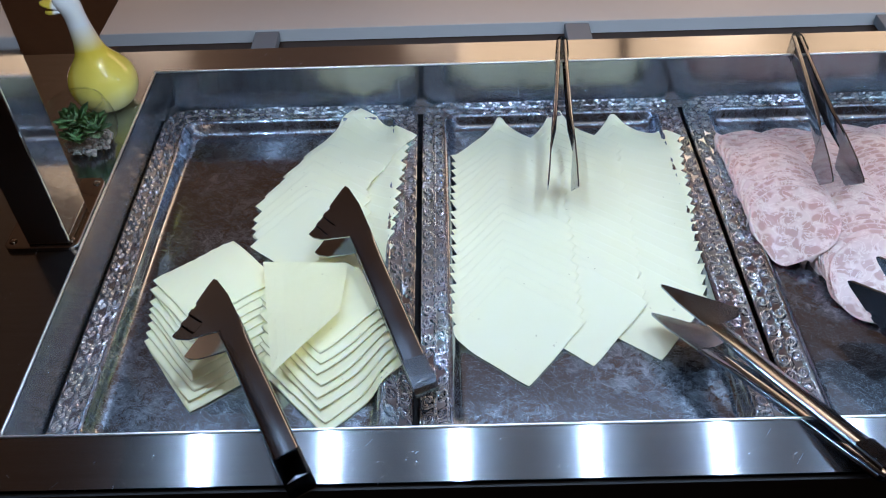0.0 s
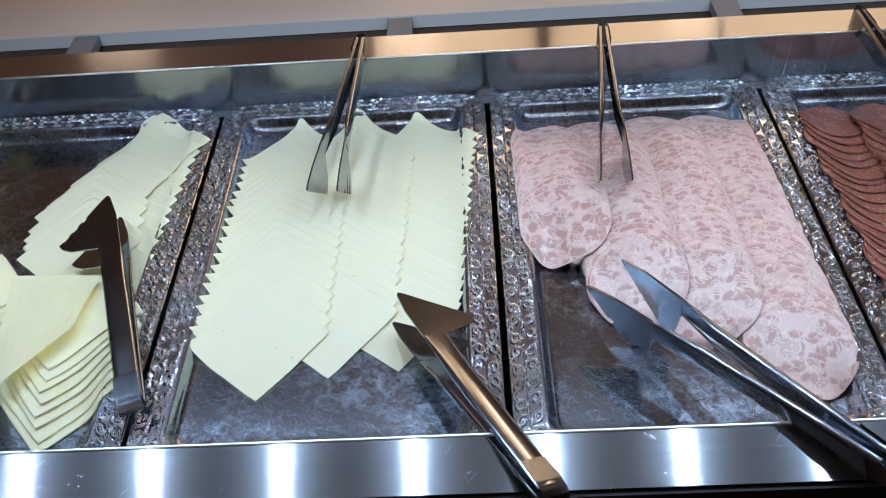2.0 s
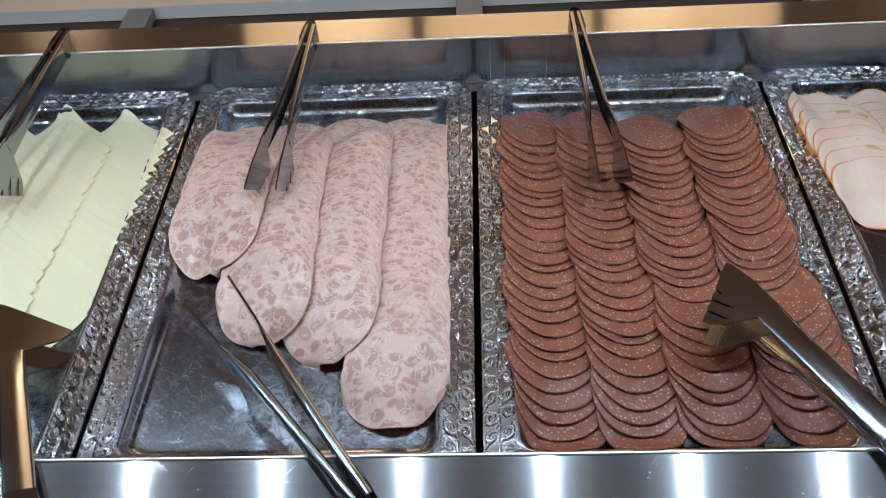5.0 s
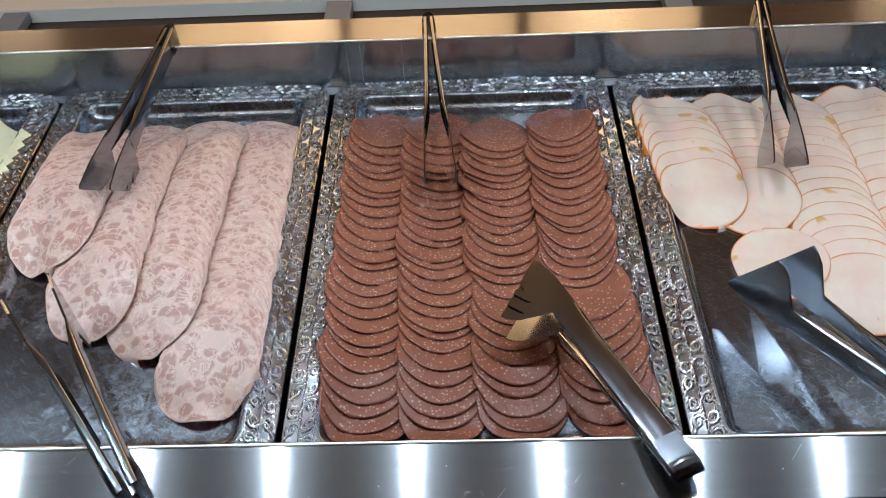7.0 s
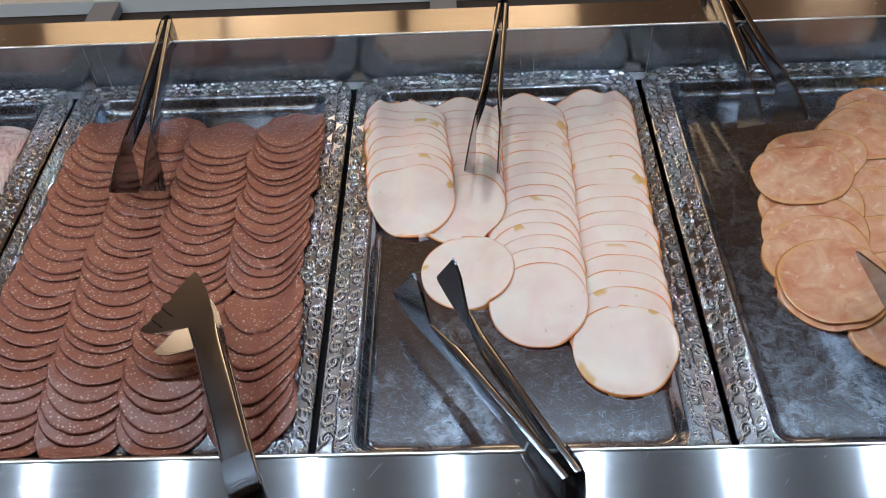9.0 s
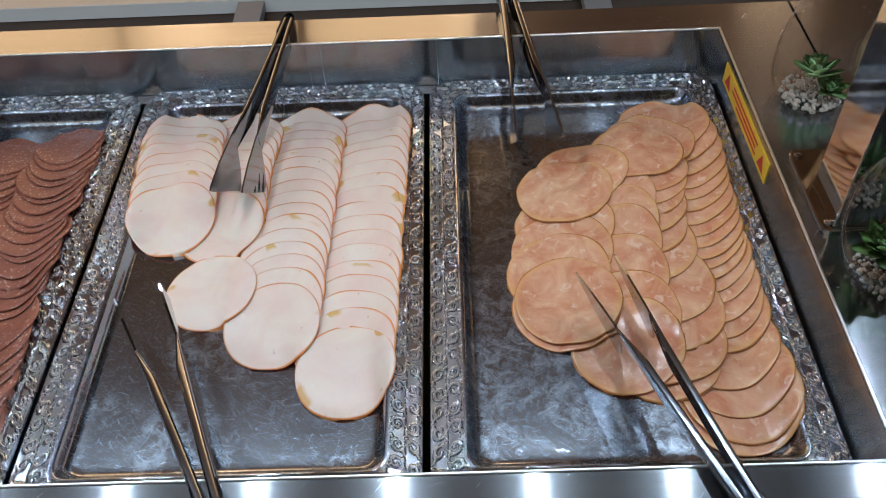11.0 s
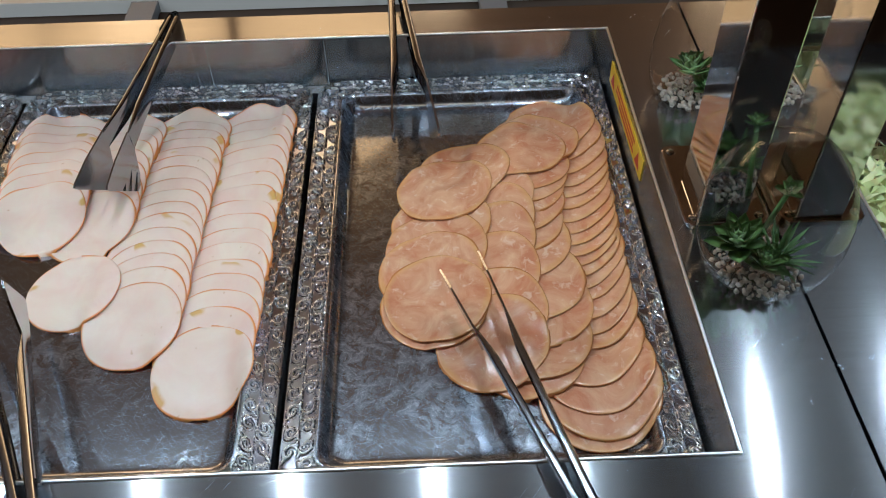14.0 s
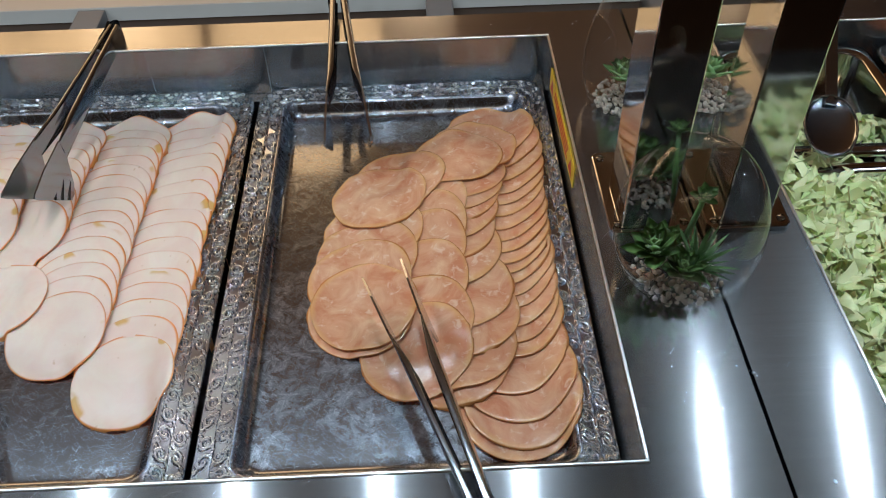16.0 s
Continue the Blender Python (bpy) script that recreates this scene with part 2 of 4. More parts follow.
def salami():
    m, n, l, b = mat("red_brown_salami", (0.3, 0.1, 0.07), 0.30, 0.0, Specular_IOR_Level=0.45, Subsurface_Weight=0.1, Subsurface_Scale=0.003)
    vec, tc, info = random_vec(n, l, (1, 1, 1))
    v = n.new("ShaderNodeTexVoronoi")
    v.inputs["Scale"].default_value = 330.0
    l.new(vec, v.inputs["Vector"])
    fine = noise_tex(n, l, vec, 260.0, 3.0, 0.6)
    sep = n.new("ShaderNodeSeparateColor")
    l.new(v.outputs["Color"], sep.inputs[0])
    fat = math_node(n, l, "MULTIPLY", ramp(n, l, sep.outputs[0], (0.50, 0.0), (0.60, 1.0)), ramp(n, l, v.outputs["Distance"], (0.20, 1.0), (0.42, 0.0)))
    broad = noise_tex(n, l, vec, 45.0, 3.0, 0.6)
    lean = mix(n, l, fine, (0.22, 0.068, 0.042), (0.32, 0.118, 0.078))
    c = mix(n, l, broad, mix(n, l, 0.35, lean, (0.11, 0.028, 0.016)), mix(n, l, 0.25, lean, (0.30, 0.13, 0.09)))
    c = mix(n, l, math_node(n, l, "MULTIPLY", fat, 0.85), c, (0.58, 0.38, 0.29))
    r = radius_of(n, l, tc)
    # shadow line along the slice edge, painted into the colour as a darker rim
    c = mix(n, l, ramp(n, l, math_node(n, l, "MULTIPLY", r, 10.0), (0.366, 0.0), (0.384, 0.6)), c, (0.16, 0.046, 0.026))
    l.new(c, b.inputs["Base Color"])
    bump(n, l, b, math_node(n, l, "ADD", fine, broad), 0.45, 0.002)
    return m


def turkey():
    m, n, l, b = mat("pale_turkey_ham", (0.8, 0.66, 0.58), 0.36, 0.0, Subsurface_Weight=0.25, Subsurface_Scale=0.005)
    vec, tc, info = random_vec(n, l, (1, 1, 1))
    f = noise_tex(n, l, vec, 22.0, 5.0, 0.6, 0.8)
    fine = noise_tex(n, l, vec, 170.0, 3.0)
    c = mix(n, l, ramp(n, l, f, (0.3, 0.0), (0.7, 1.0)), (0.77, 0.64, 0.54), (0.73, 0.52, 0.44))
    pore = ramp(n, l, noise_tex(n, l, vec, 120.0, 1.0), (0.20, 1.0), (0.25, 0.0))
    c = mix(n, l, pore, c, (0.62, 0.42, 0.30))
    r = radius_of(n, l, tc)
    patch = ramp(n, l, noise_tex(n, l, vec, 34.0, 1.0), (0.66, 0.0), (0.70, 1.0))
    outer = ramp(n, l, math_node(n, l, "MULTIPLY", r, 10.0), (0.36, 0.0), (0.40, 1.0))
    c = mix(n, l, math_node(n, l, "MULTIPLY", patch, outer), c, (0.62, 0.36, 0.12))
    c = mix(n, l, ramp(n, l, math_node(n, l, "MULTIPLY", r, 10.0), (0.432, 0.0), (0.446, 1.0)), c, (0.70, 0.24, 0.055))
    l.new(c, b.inputs["Base Color"])
    bump(n, l, b, fine, 0.08, 0.001)
    return m


def smoked():
    m, n, l, b = mat("smoked_pork_loin", (0.65, 0.35, 0.25), 0.22, 0.0, Subsurface_Weight=0.1, Subsurface_Scale=0.006)
    vec, tc, info = random_vec(n, l, (1, 1, 1))
    f = noise_tex(n, l, vec, 28.0, 5.0, 0.62, 1.0)
    fine = noise_tex(n, l, vec, 150.0, 3.0)
    c = mix(n, l, ramp(n, l, f, (0.35, 0.0), (0.68, 1.0)), (0.54, 0.205, 0.105), (0.71, 0.42, 0.26))
    fleck = ramp(n, l, noise_tex(n, l, vec, 95.0, 3.0, 0.6, 0.8), (0.58, 0.0), (0.68, 0.6))
    c = mix(n, l, fleck, c, (0.76, 0.54, 0.40))
    r = radius_of(n, l, tc)
    wob = math_node(n, l, "MULTIPLY_ADD", noise_tex(n, l, vec, 26.0, 2.0), 0.13)
    l.new(math_node(n, l, "MULTIPLY", r, 10.0), wob.node.inputs[2])
    c = mix(n, l, ramp(n, l, wob, (0.495, 0.0), (0.545, 0.6)), c, (0.66, 0.36, 0.13))
    c = mix(n, l, ramp(n, l, math_node(n, l, "MULTIPLY", r, 10.0), (0.479, 0.0), (0.486, 0.9)), c, (0.42, 0.15, 0.04))
    l.new(c, b.inputs["Base Color"])
    bump(n, l, b, math_node(n, l, "ADD", f, math_node(n, l, "MULTIPLY", noise_tex(n, l, vec, 420.0, 3.0), 0.35)), 0.22, 0.002)
    return m


CHEESE, HAM, SALAMI, TURKEY, SMOKED = cheese(), ham(), salami(), turkey(), smoked()


def leaf_mat(name, c1, c2, rough=0.45):
    m, n, l, b = mat(name, c1, rough, 0.0, Subsurface_Weight=0.1, Subsurface_Scale=0.003)
    geo = n.new("ShaderNodeNewGeometry")
    f = noise_tex(n, l, coords(n, l), 60.0, 3.0)
    l.new(mix(n, l, geo.outputs["Random Per Island"], mix(n, l, f, c1, c2), c2), b.inputs["Base Color"])
    return m


SUCCULENT = leaf_mat("green_succulent_leaf", (0.07, 0.16, 0.05), (0.18, 0.31, 0.10))
SPIKE = leaf_mat("dark_green_spiky_leaf", (0.05, 0.13, 0.04), (0.12, 0.25, 0.08))
LETTUCE = leaf_mat("shredded_lettuce", (0.36, 0.52, 0.12), (0.78, 0.80, 0.48))
CARROT = leaf_mat("grated_carrot", (0.55, 0.12, 0.03), (0.7, 0.22, 0.06))
PEBBLE = leaf_mat("pale_pebbles", (0.14, 0.10, 0.075), (0.40, 0.35, 0.29), 0.7)


def glass_mat():
    """Thin clear glass: seen through, with reflections that grow towards the rim."""
    m = bpy.data.materials.new("clear_glass")
    m.use_nodes = True
    n, l = m.node_tree.nodes, m.node_tree.links
    n.remove(n["Principled BSDF"])
    clear, gloss, fres, both = n.new("ShaderNodeBsdfTransparent"), n.new("ShaderNodeBsdfGlossy"), n.new("ShaderNodeLayerWeight"), n.new("ShaderNodeMixShader")
    clear.inputs[0].default_value = (0.985, 0.99, 0.988, 1)
    gloss.inputs["Roughness"].default_value = 0.01
    fres.inputs[0].default_value = 0.5
    edge = math_node(n, l, "MULTIPLY_ADD", math_node(n, l, "POWER", fres.outputs["Facing"], 4.0), 0.7)
    edge.node.inputs[2].default_value = 0.055
    l.new(edge, both.inputs[0])
    l.new(clear.outputs[0], both.inputs[1])
    l.new(gloss.outputs[0], both.inputs[2])
    l.new(both.outputs[0], n["Material Output"].inputs[0])
    return m


GLASS = glass_mat()

# ---- mesh helpers ----


def mesh_of(name, verts, faces, material, smooth=False):
    me = bpy.data.meshes.new(name)
    me.from_pydata([tuple(v) for v in verts], [], [tuple(f) for f in faces])
    me.materials.append(material)
    if smooth:
        me.polygons.foreach_set("use_smooth", [True] * len(me.polygons))
    me.update()
    return me


def from_bm(name, bm, material, smooth=False):
    bmesh.ops.recalc_face_normals(bm, faces=bm.faces)
    me = bpy.data.meshes.new(name)
    bm.to_mesh(me)
    bm.free()
    me.materials.append(material)
    if smooth:
        me.polygons.foreach_set("use_smooth", [True] * len(me.polygons))
    return me


def part(name, data, parent, m=None, label=""):
    ob = new(name, data)
    ob.parent = parent
    if m is not None:
        ob.matrix_basis = m
    if label:
        ob["label"] = label
    return ob


def thing(name, m, label, category, group="", kind="", data=None):
    ob = new(name, data)
    ob.matrix_world = m
    return tagged(ob, label, category, group, kind)


def box_bm(x0, x1, y0, y1, z0, z1, bevel=0.0, seg=2, bm=None):
    out = bm or bmesh.new()
    r = bmesh.ops.create_cube(out, size=1.0)
    bmesh.ops.transform(out, verts=r["verts"], matrix=Matrix.Translation(((x0 + x1) / 2, (y0 + y1) / 2, (z0 + z1) / 2)) @ Matrix.Diagonal((x1 - x0, y1 - y0, z1 - z0, 1)))
    if bevel:
        es = list({e for v in r["verts"] for e in v.link_edges})
        bmesh.ops.bevel(out, geom=es, offset=bevel, segments=seg, affect="EDGES", profile=0.5)
    return out


def box(name, x0, x1, y0, y1, z0, z1, material, bevel=0.0):
    return from_bm(name, box_bm(x0, x1, y0, y1, z0, z1, bevel), material)


def structure(name, data, label, category, m=None):
    return thing(name, m or Matrix(), label, category, "", "structure", data)


def lathe(profile, n=40):
    """Vertices and faces of a profile (r, z) turned round z, closed at ends where r is 0."""
    verts, faces = [], []
    for r, z in profile:
        for i in range(n):
            a = 2 * math.pi * i / n
            verts.append((r * math.cos(a), r * math.sin(a), z))
    for j in range(len(profile) - 1):
        for i in range(n):
            k = (i + 1) % n
            faces.append((j * n + i, j * n + k, (j + 1) * n + k, (j + 1) * n + i))
    return verts, faces


# ---- room ----
TOP = 0.90
WELL = (-0.330, 1.653, -0.030, 0.505)
SEAM_X = 1.745
DECK_NEAR, DECK_FAR = -0.080, 0.556
structure("floor", box("floor", -4.2, 5.6, -3.2, 5.2, -0.05, 0.0, FLOOR), "dark brown floor of the breakfast room", "floor")
structure("ceiling", box("ceiling", -4.2, 5.6, -3.2, 5.2, 2.80, 2.86, CEILING), "dim brown ceiling over the buffet", "ceiling")
structure("wall_north", box("wall_north", -4.2, 5.6, 5.2, 5.3, 0, 2.8, BROWN), "brown wall behind the buffet", "wall")
structure("wall_south", box("wall_south", -4.2, 5.6, -3.3, -3.2, 0, 2.8, BROWN), "brown wall facing the buffet", "wall")
structure("wall_west", box("wall_west", -4.3, -4.2, -3.3, 5.3, 0, 2.8, BROWN), "brown side wall of the room", "wall")
structure("wall_east", box("wall_east", 5.6, 5.7, -3.3, 5.3, 0, 2.8, BROWN), "brown side wall of the room", "wall")


# ---- buffet counters ----
def counter(x0, x1, well, label):
    """A counter with a deck round an open well, folded edges and a dark front."""
    wx0, wx1, wy0, wy1 = well
    ob = thing("buffet_counter", Matrix(), label, "buffet counter")
    deck = bmesh.new()
    e = 0.0026
    for a in ((x0, x1, DECK_NEAR, wy0 - e), (x0, x1, wy1 + e, DECK_FAR), (x0, wx0 - e, wy0 - e, wy1 + e), (wx1 + e, x1, wy0 - e, wy1 + e)):
        box_bm(*a, TOP - 0.018, TOP, bm=deck)
    part("deck", from_bm("deck", deck, STEEL), ob)
    lip = bmesh.new()
    w = 0.0024
    for a in ((wx0 - w, wx1 + w, wy0 - w, wy0), (wx0 - w, wx1 + w, wy1, wy1 + w), (wx0 - w, wx0, wy0, wy1), (wx1, wx1 + w, wy0, wy1)):
        box_bm(*a, TOP - 0.0008, TOP + 0.0012, 0.0008, 3, bm=lip)
    part("well_edge", from_bm("well_edge", lip, EDGE), ob, None, "bright folded steel edge round the well")
    for a in ((wx0 - 0.002, wx0, wy0, wy1), (wx1, wx1 + 0.002, wy0, wy1), (wx0 - 0.002, wx1 + 0.002, wy0 - 0.002, wy0), (wx0 - 0.002, wx1 + 0.002, wy1, wy1 + 0.002)):
        part("well_wall", box("well_wall", *a, 0.76, TOP - 0.001, STEEL_WALL), ob)
    # near-black sheet: the dark of the gaps round the trays is in its colour
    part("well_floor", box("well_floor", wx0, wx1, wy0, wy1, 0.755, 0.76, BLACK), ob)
    for a in ((wx0 + 0.001, wx1 - 0.001, wy1 - 0.016, wy1 - 0.001), (wx0 + 0.001, wx1 - 0.001, wy0 + 0.001, wy0 + 0.012)):
        part("ledge", box("ledge", *a, 0.83, 0.8375, TRAY_RIM), ob, None, "steel ledge that carries the trays")
    front = box_bm(x0 + 0.004, x1 - 0.004, DECK_NEAR + 0.02, DECK_NEAR + 0.04, 0.08, TOP - 0.019)
    part("front_panel", from_bm("front_panel", front, DARK_WOOD), ob, None, "dark wooden front")
    part("front_edge", box("front_edge", x0 + 0.001, x1 - 0.001, DECK_NEAR - 0.004, DECK_NEAR - 0.0005, TOP - 0.05, TOP - 0.003, BLACK), ob)
    part("plinth", box("plinth", x0 + 0.02, x1 - 0.02, DECK_NEAR + 0.06, DECK_FAR - 0.04, 0.0, 0.08, BLACK), ob)
    part("back_panel", box("back_panel", x0 + 0.004, x1 - 0.004, DECK_FAR - 0.03, DECK_FAR - 0.01, 0.08, TOP - 0.019, DARK_WOOD), ob)
    return ob


counter(-0.98, SEAM_X - 0.0015, WELL, "brushed stainless steel buffet counter with six chilled trays")
WELL_2 = (1.834, 2.95, -0.030, 0.512)
counter(SEAM_X + 0.0015, 3.1, WELL_2, "brushed stainless steel salad counter beside the cold cuts")


def rear_table():
    """A white table just behind the steel deck, a little lower, tied to it by flat brackets."""
    ob = thing("rear_table", Matrix(), "long white laminate table behind the steel counter", "table")
    x0, x1, y0, y1, z0, z1 = -0.455, 3.0, 0.660, 1.36, 0.8485, 0.868
    part("table_top", box("table_top", x0, x1, y0 + 0.0015, y1, z0, z1, WHITE_TOP, 0.001), ob)
    part("edge_band", box("edge_band", x0, x1, y0, y0 + 0.0012, z0 + 0.0005, z1 - 0.0005, WHITE_EDGE), ob, None, "bluish white edge band")
    # added board: the brown darkness of the gap is put into its colour
    part("gap_board", box("gap_board", x0 + 0.02, x1 - 0.02, DECK_FAR + 0.004, y1 - 0.05, 0.76, z0 - 0.001, DARK_WOOD), ob, None, "dark brown board added to fill the dark gap behind the deck")
    for x in (-0.217, 0.220, 0.657, 1.097, 1.537, 2.0):
        part("bracket", box("bracket", x - 0.017, x + 0.017, DECK_FAR + 0.001, y0 - 0.0005, 0.852, 0.866, BRACKET, 0.001), ob, None, "flat grey bracket")
    for x in (-0.40, 1.3, 2.9):
        for y in (y0 + 0.08, y1 - 0.08):
            part("leg", box("leg", x - 0.03, x + 0.03, y - 0.03, y + 0.03, 0, 0.76, BLACK, 0.004), ob)


rear_table()


def rounded_rect(cx, cy, hx, hy, r, z, seg=8):
    out = []
    for sx, sy, a0 in ((1, 1, 0), (-1, 1, 90), (-1, -1, 180), (1, -1, 270)):
        for i in range(seg + 1):
            a = radians(a0 + 90 * i / seg)
            out.append((cx + sx * (hx - r) + r * math.cos(a), cy + sy * (hy - r) + r * math.sin(a), z))
    return out


def plate_mesh(name, hx, hy, r, z0, z1, material):
    lo, up = rounded_rect(0, 0, hx, hy, r, z0, 6), rounded_rect(0, 0, hx, hy, r, z1, 6)
    top = rounded_rect(0, 0, hx - 0.001, hy - 0.001, r - 0.001, z1 + 0.0006, 6)
    n = len(lo)
    faces = [(i, (i + 1) % n, n + (i + 1) % n, n + i) for i in range(n)] + [(n + i, n + (i + 1) % n, 2 * n + (i + 1) % n, 2 * n + i) for i in range(n)]
    faces += [tuple(range(2 * n, 3 * n)), tuple(reversed(range(n)))]
    return mesh_of(name, lo + up + top, faces, material)


def screw_mesh():
    bm = bmesh.new()
    bmesh.ops.create_cone(bm, cap_ends=True, segments=16, radius1=0.0042, radius2=0.003, depth=0.002)
    return from_bm("screw", bm, CHROME, True)


SCREW = screw_mesh()


def gantry(posts, x0, x1, leds, label):
    """Two or more box posts on base plates that carry a slim canopy with a row of lamps."""
    ob = thing("gantry", Matrix(), label, "light gantry")
    for px, plate_x in posts:
        base = part("base_plate", plate_mesh("base_plate", 0.036, 0.054, 0.008, 0.0, 0.004, CHROME), ob, pose(plate_x, 0.238, TOP + 0.0005), "mirror-polished base plate")
        for dx, dy in ((-0.029, -0.044), (0.029, -0.044), (-0.029, 0.044), (0.029, 0.044)):
            part("screw", SCREW, base, pose(dx, dy, 0.0055))
        part("post", box("post", px - 0.021, px + 0.021, 0.188, 0.244, TOP + 0.0052, 1.32, CHROME, 0.0015), ob, None, "mirror-polished steel box post")
    part("canopy", box("canopy", x0, x1, 0.13, 0.30, 1.321, 1.345, BEAM, 0.003), ob, None, "brown canopy over the trays")
    for x in leds:
        v, f = lathe([(0.0, 0.0), (0.020, 0.0), (0.024, -0.0015), (0.024, 0.0)], 24)
        part("lamp_ring", mesh_of("lamp_ring", v, f, CHROME, True), ob, pose(x, LED_Y, 1.3208))


gantry([(-0.360, -0.369), (1.697, 1.703)], -0.42, 1.742, LED_XS[:12], "polished steel gantry with lamps over the trays")
gantry([(1.782, 1.787), (3.0, 3.0)], 1.748, 3.1, LED_XS[12:], "polished steel gantry over the salad counter")


# ---- serving trays ----
TRAY_W, TRAY_D, RIM_Z, PAN_Z = 0.325, 0.53, 0.845, 0.829
TRAY_Y = 0.238


def ring(w, seg=10, extra_x=0, extra_y=0):
    hx, hy = TRAY_W / 2 - w, TRAY_D / 2 - w
    r = max(0.030 - 0.55 * w, 0.012)
    return hx, hy, r


def loop_at(w, ns):
    """Points round the tray at the inset w, ns[0] on each straight end, ns[1] on each long side, ns[2] in each corner."""
    hx, hy, r = ring(w)
    pts, run = [], []
    corners = ((hx - r, hy - r, 0), (-(hx - r), hy - r, 90), (-(hx - r), -(hy - r), 180), (hx - r, -(hy - r), 270))
    for c in range(4):
        cx, cy, a0 = corners[c]
        for i in range(ns[2]):
            a = radians(a0 + 90 * i / ns[2])
            pts.append((cx + r * math.cos(a), cy + r * math.sin(a)))
        nx, ny, na = corners[(c + 1) % 4]
        a = radians(a0 + 90)
        p0 = (cx + r * math.cos(a), cy + r * math.sin(a))
        p1 = (nx + r * math.cos(radians(na)), ny + r * math.sin(radians(na)))
        n = ns[0] if c % 2 == 0 else ns[1]
        for i in range(n):
            f = i / n
            pts.append((p0[0] + (p1[0] - p0[0]) * f, p0[1] + (p1[1] - p0[1]) * f))
    return np.array(pts)


def scroll_strokes():
    """One ornament cell, 1 x 1: two curled scrolls across the border, joined by a leaf, as points along cords with their thickness."""
    out = []
    for cy, a0, turn in ((-0.25, 100, 0.98), (0.25, -80, 0.98)):
        for i in range(46):
            f = i / 45
            a, r = radians(a0 + 360 * turn * f), 0.40 - 0.28 * f ** 0.8
            out.append((r * 1.02 * math.cos(a), cy + 0.56 * r * math.sin(a), 0.72 + 0.28 * math.sin(3.1 * f)))
    for x0, y0, dx, dy in ((-0.46, -0.02, 0.34, -0.03), (0.46, 0.02, -0.34, 0.03), (-0.44, 0.44, 0.20, -0.04), (0.44, -0.44, -0.20, 0.04)):
        for i in range(9):
            f = i / 8
            out.append((x0 + dx * f, y0 + dy * f, 0.45 + 0.45 * math.sin(3.1 * f)))
    return out


def scroll_height(s, w, cell, width):
    """Height of the cast ornament: round cords over a flat ground, each cell turned over against the last."""
    k = np.floor(s / cell)
    u = (s / cell - k - 0.5)
    v = (w / width - 0.5) * np.where(k % 2 == 0, 1.0, -1.0)
    h = np.zeros_like(u)
    for px, py, top in scroll_strokes():
        d2 = ((u - px) * cell) ** 2 + ((v - py) * width) ** 2
        h = np.maximum(h, top * np.sqrt(np.clip(1 - d2 / (0.0022 * top) ** 2, 0, 1)))
    return h


def border_mesh():
    ns = (400, 720, 36)
    rows = 38
    w0, w1 = 0.0, 0.0285
    ws = np.linspace(w0, w1, rows)
    loops = [loop_at(w, ns) for w in ws]
    n = len(loops[0])
    mid = loops[rows // 2]
    seg = np.hypot(*(np.roll(mid, -1, 0) - mid).T)
    s = np.concatenate(([0], np.cumsum(seg)[:-1]))
    cell = seg.sum() / round(seg.sum() / 0.0180)
    verts = []
    for j, w in enumerate(ws):
        t = (w - w0) / (w1 - w0)
        z = np.full(n, RIM_Z - 0.0012)
        if j == 0:
            z[:] = RIM_Z - 0.006
        elif j == 1:
            z[:] = RIM_Z + 0.0002
        elif j >= rows - 2:
            z[:] = RIM_Z + 0.0006
        else:
            z += 0.0027 * scroll_height(s, np.full(n, (w - ws[1])), cell, ws[-2] - ws[1])
        # beaded line along the inner side
        if j == rows - 4:
            z = RIM_Z - 0.0008 + 0.0018 * (0.5 + 0.5 * np.cos(2 * np.pi * s / 0.0042))
        verts.append(np.column_stack((loops[j], z - RIM_Z)))
    verts = np.concatenate(verts)
    idx = np.arange(n)
    nxt = np.roll(idx, -1)
    faces = np.concatenate([np.column_stack((j * n + idx, j * n + nxt, (j + 1) * n + nxt, (j + 1) * n + idx)) for j in range(rows - 1)])
    return mesh_of("embossed_border", verts.tolist(), faces.tolist(), TRAY_RIM, True)


def pan_mesh():
    ns = (24, 40, 12)
    profile = [(0.0285, 0.0006), (0.0300, 0.0004), (0.0318, -0.0018), (0.0345, -0.0085), (0.0375, -0.0135), (0.0405, -0.0156), (0.044, -0.016), (0.050, -0.016)]
    verts, faces = [], []
    for w, z in profile:
        verts += [(x, y, z) for x, y in loop_at(w, ns)]
    n = len(verts) // len(profile)
    for j in range(len(profile) - 1):
        faces += [(j * n + i, j * n + (i + 1) % n, (j + 1) * n + (i + 1) % n, (j + 1) * n + i) for i in range(n)]
    faces.append(tuple(range((len(profile) - 1) * n, len(profile) * n)))
    me = mesh_of("pan", verts, faces, TRAY_FLOOR, True)
    return me


BORDER, PAN = border_mesh(), pan_mesh()
TRAY_CONTENTS = ("half-empty, with pale sliced cheese", "full of pale sliced cheese", "with mottled pink ham sausage", "full of dark red salami", "with pale turkey ham", "with smoked pork loin")
for k in range(6):
    t = thing("serving_tray", pose(-0.165 + 0.3305 * k, TRAY_Y, RIM_Z, 0, 0, 0), "steel serving tray with embossed scroll border, " + TRAY_CONTENTS[k], "tray", "trays in the chilled well")
    part("embossed_border", BORDER, t, None, "cast scroll ornament border")
    part("pan", PAN, t, None, "scratched mirror-steel pan")


# ---- sliced food ----
RNG = random.Random(7)
CELL = 0.002


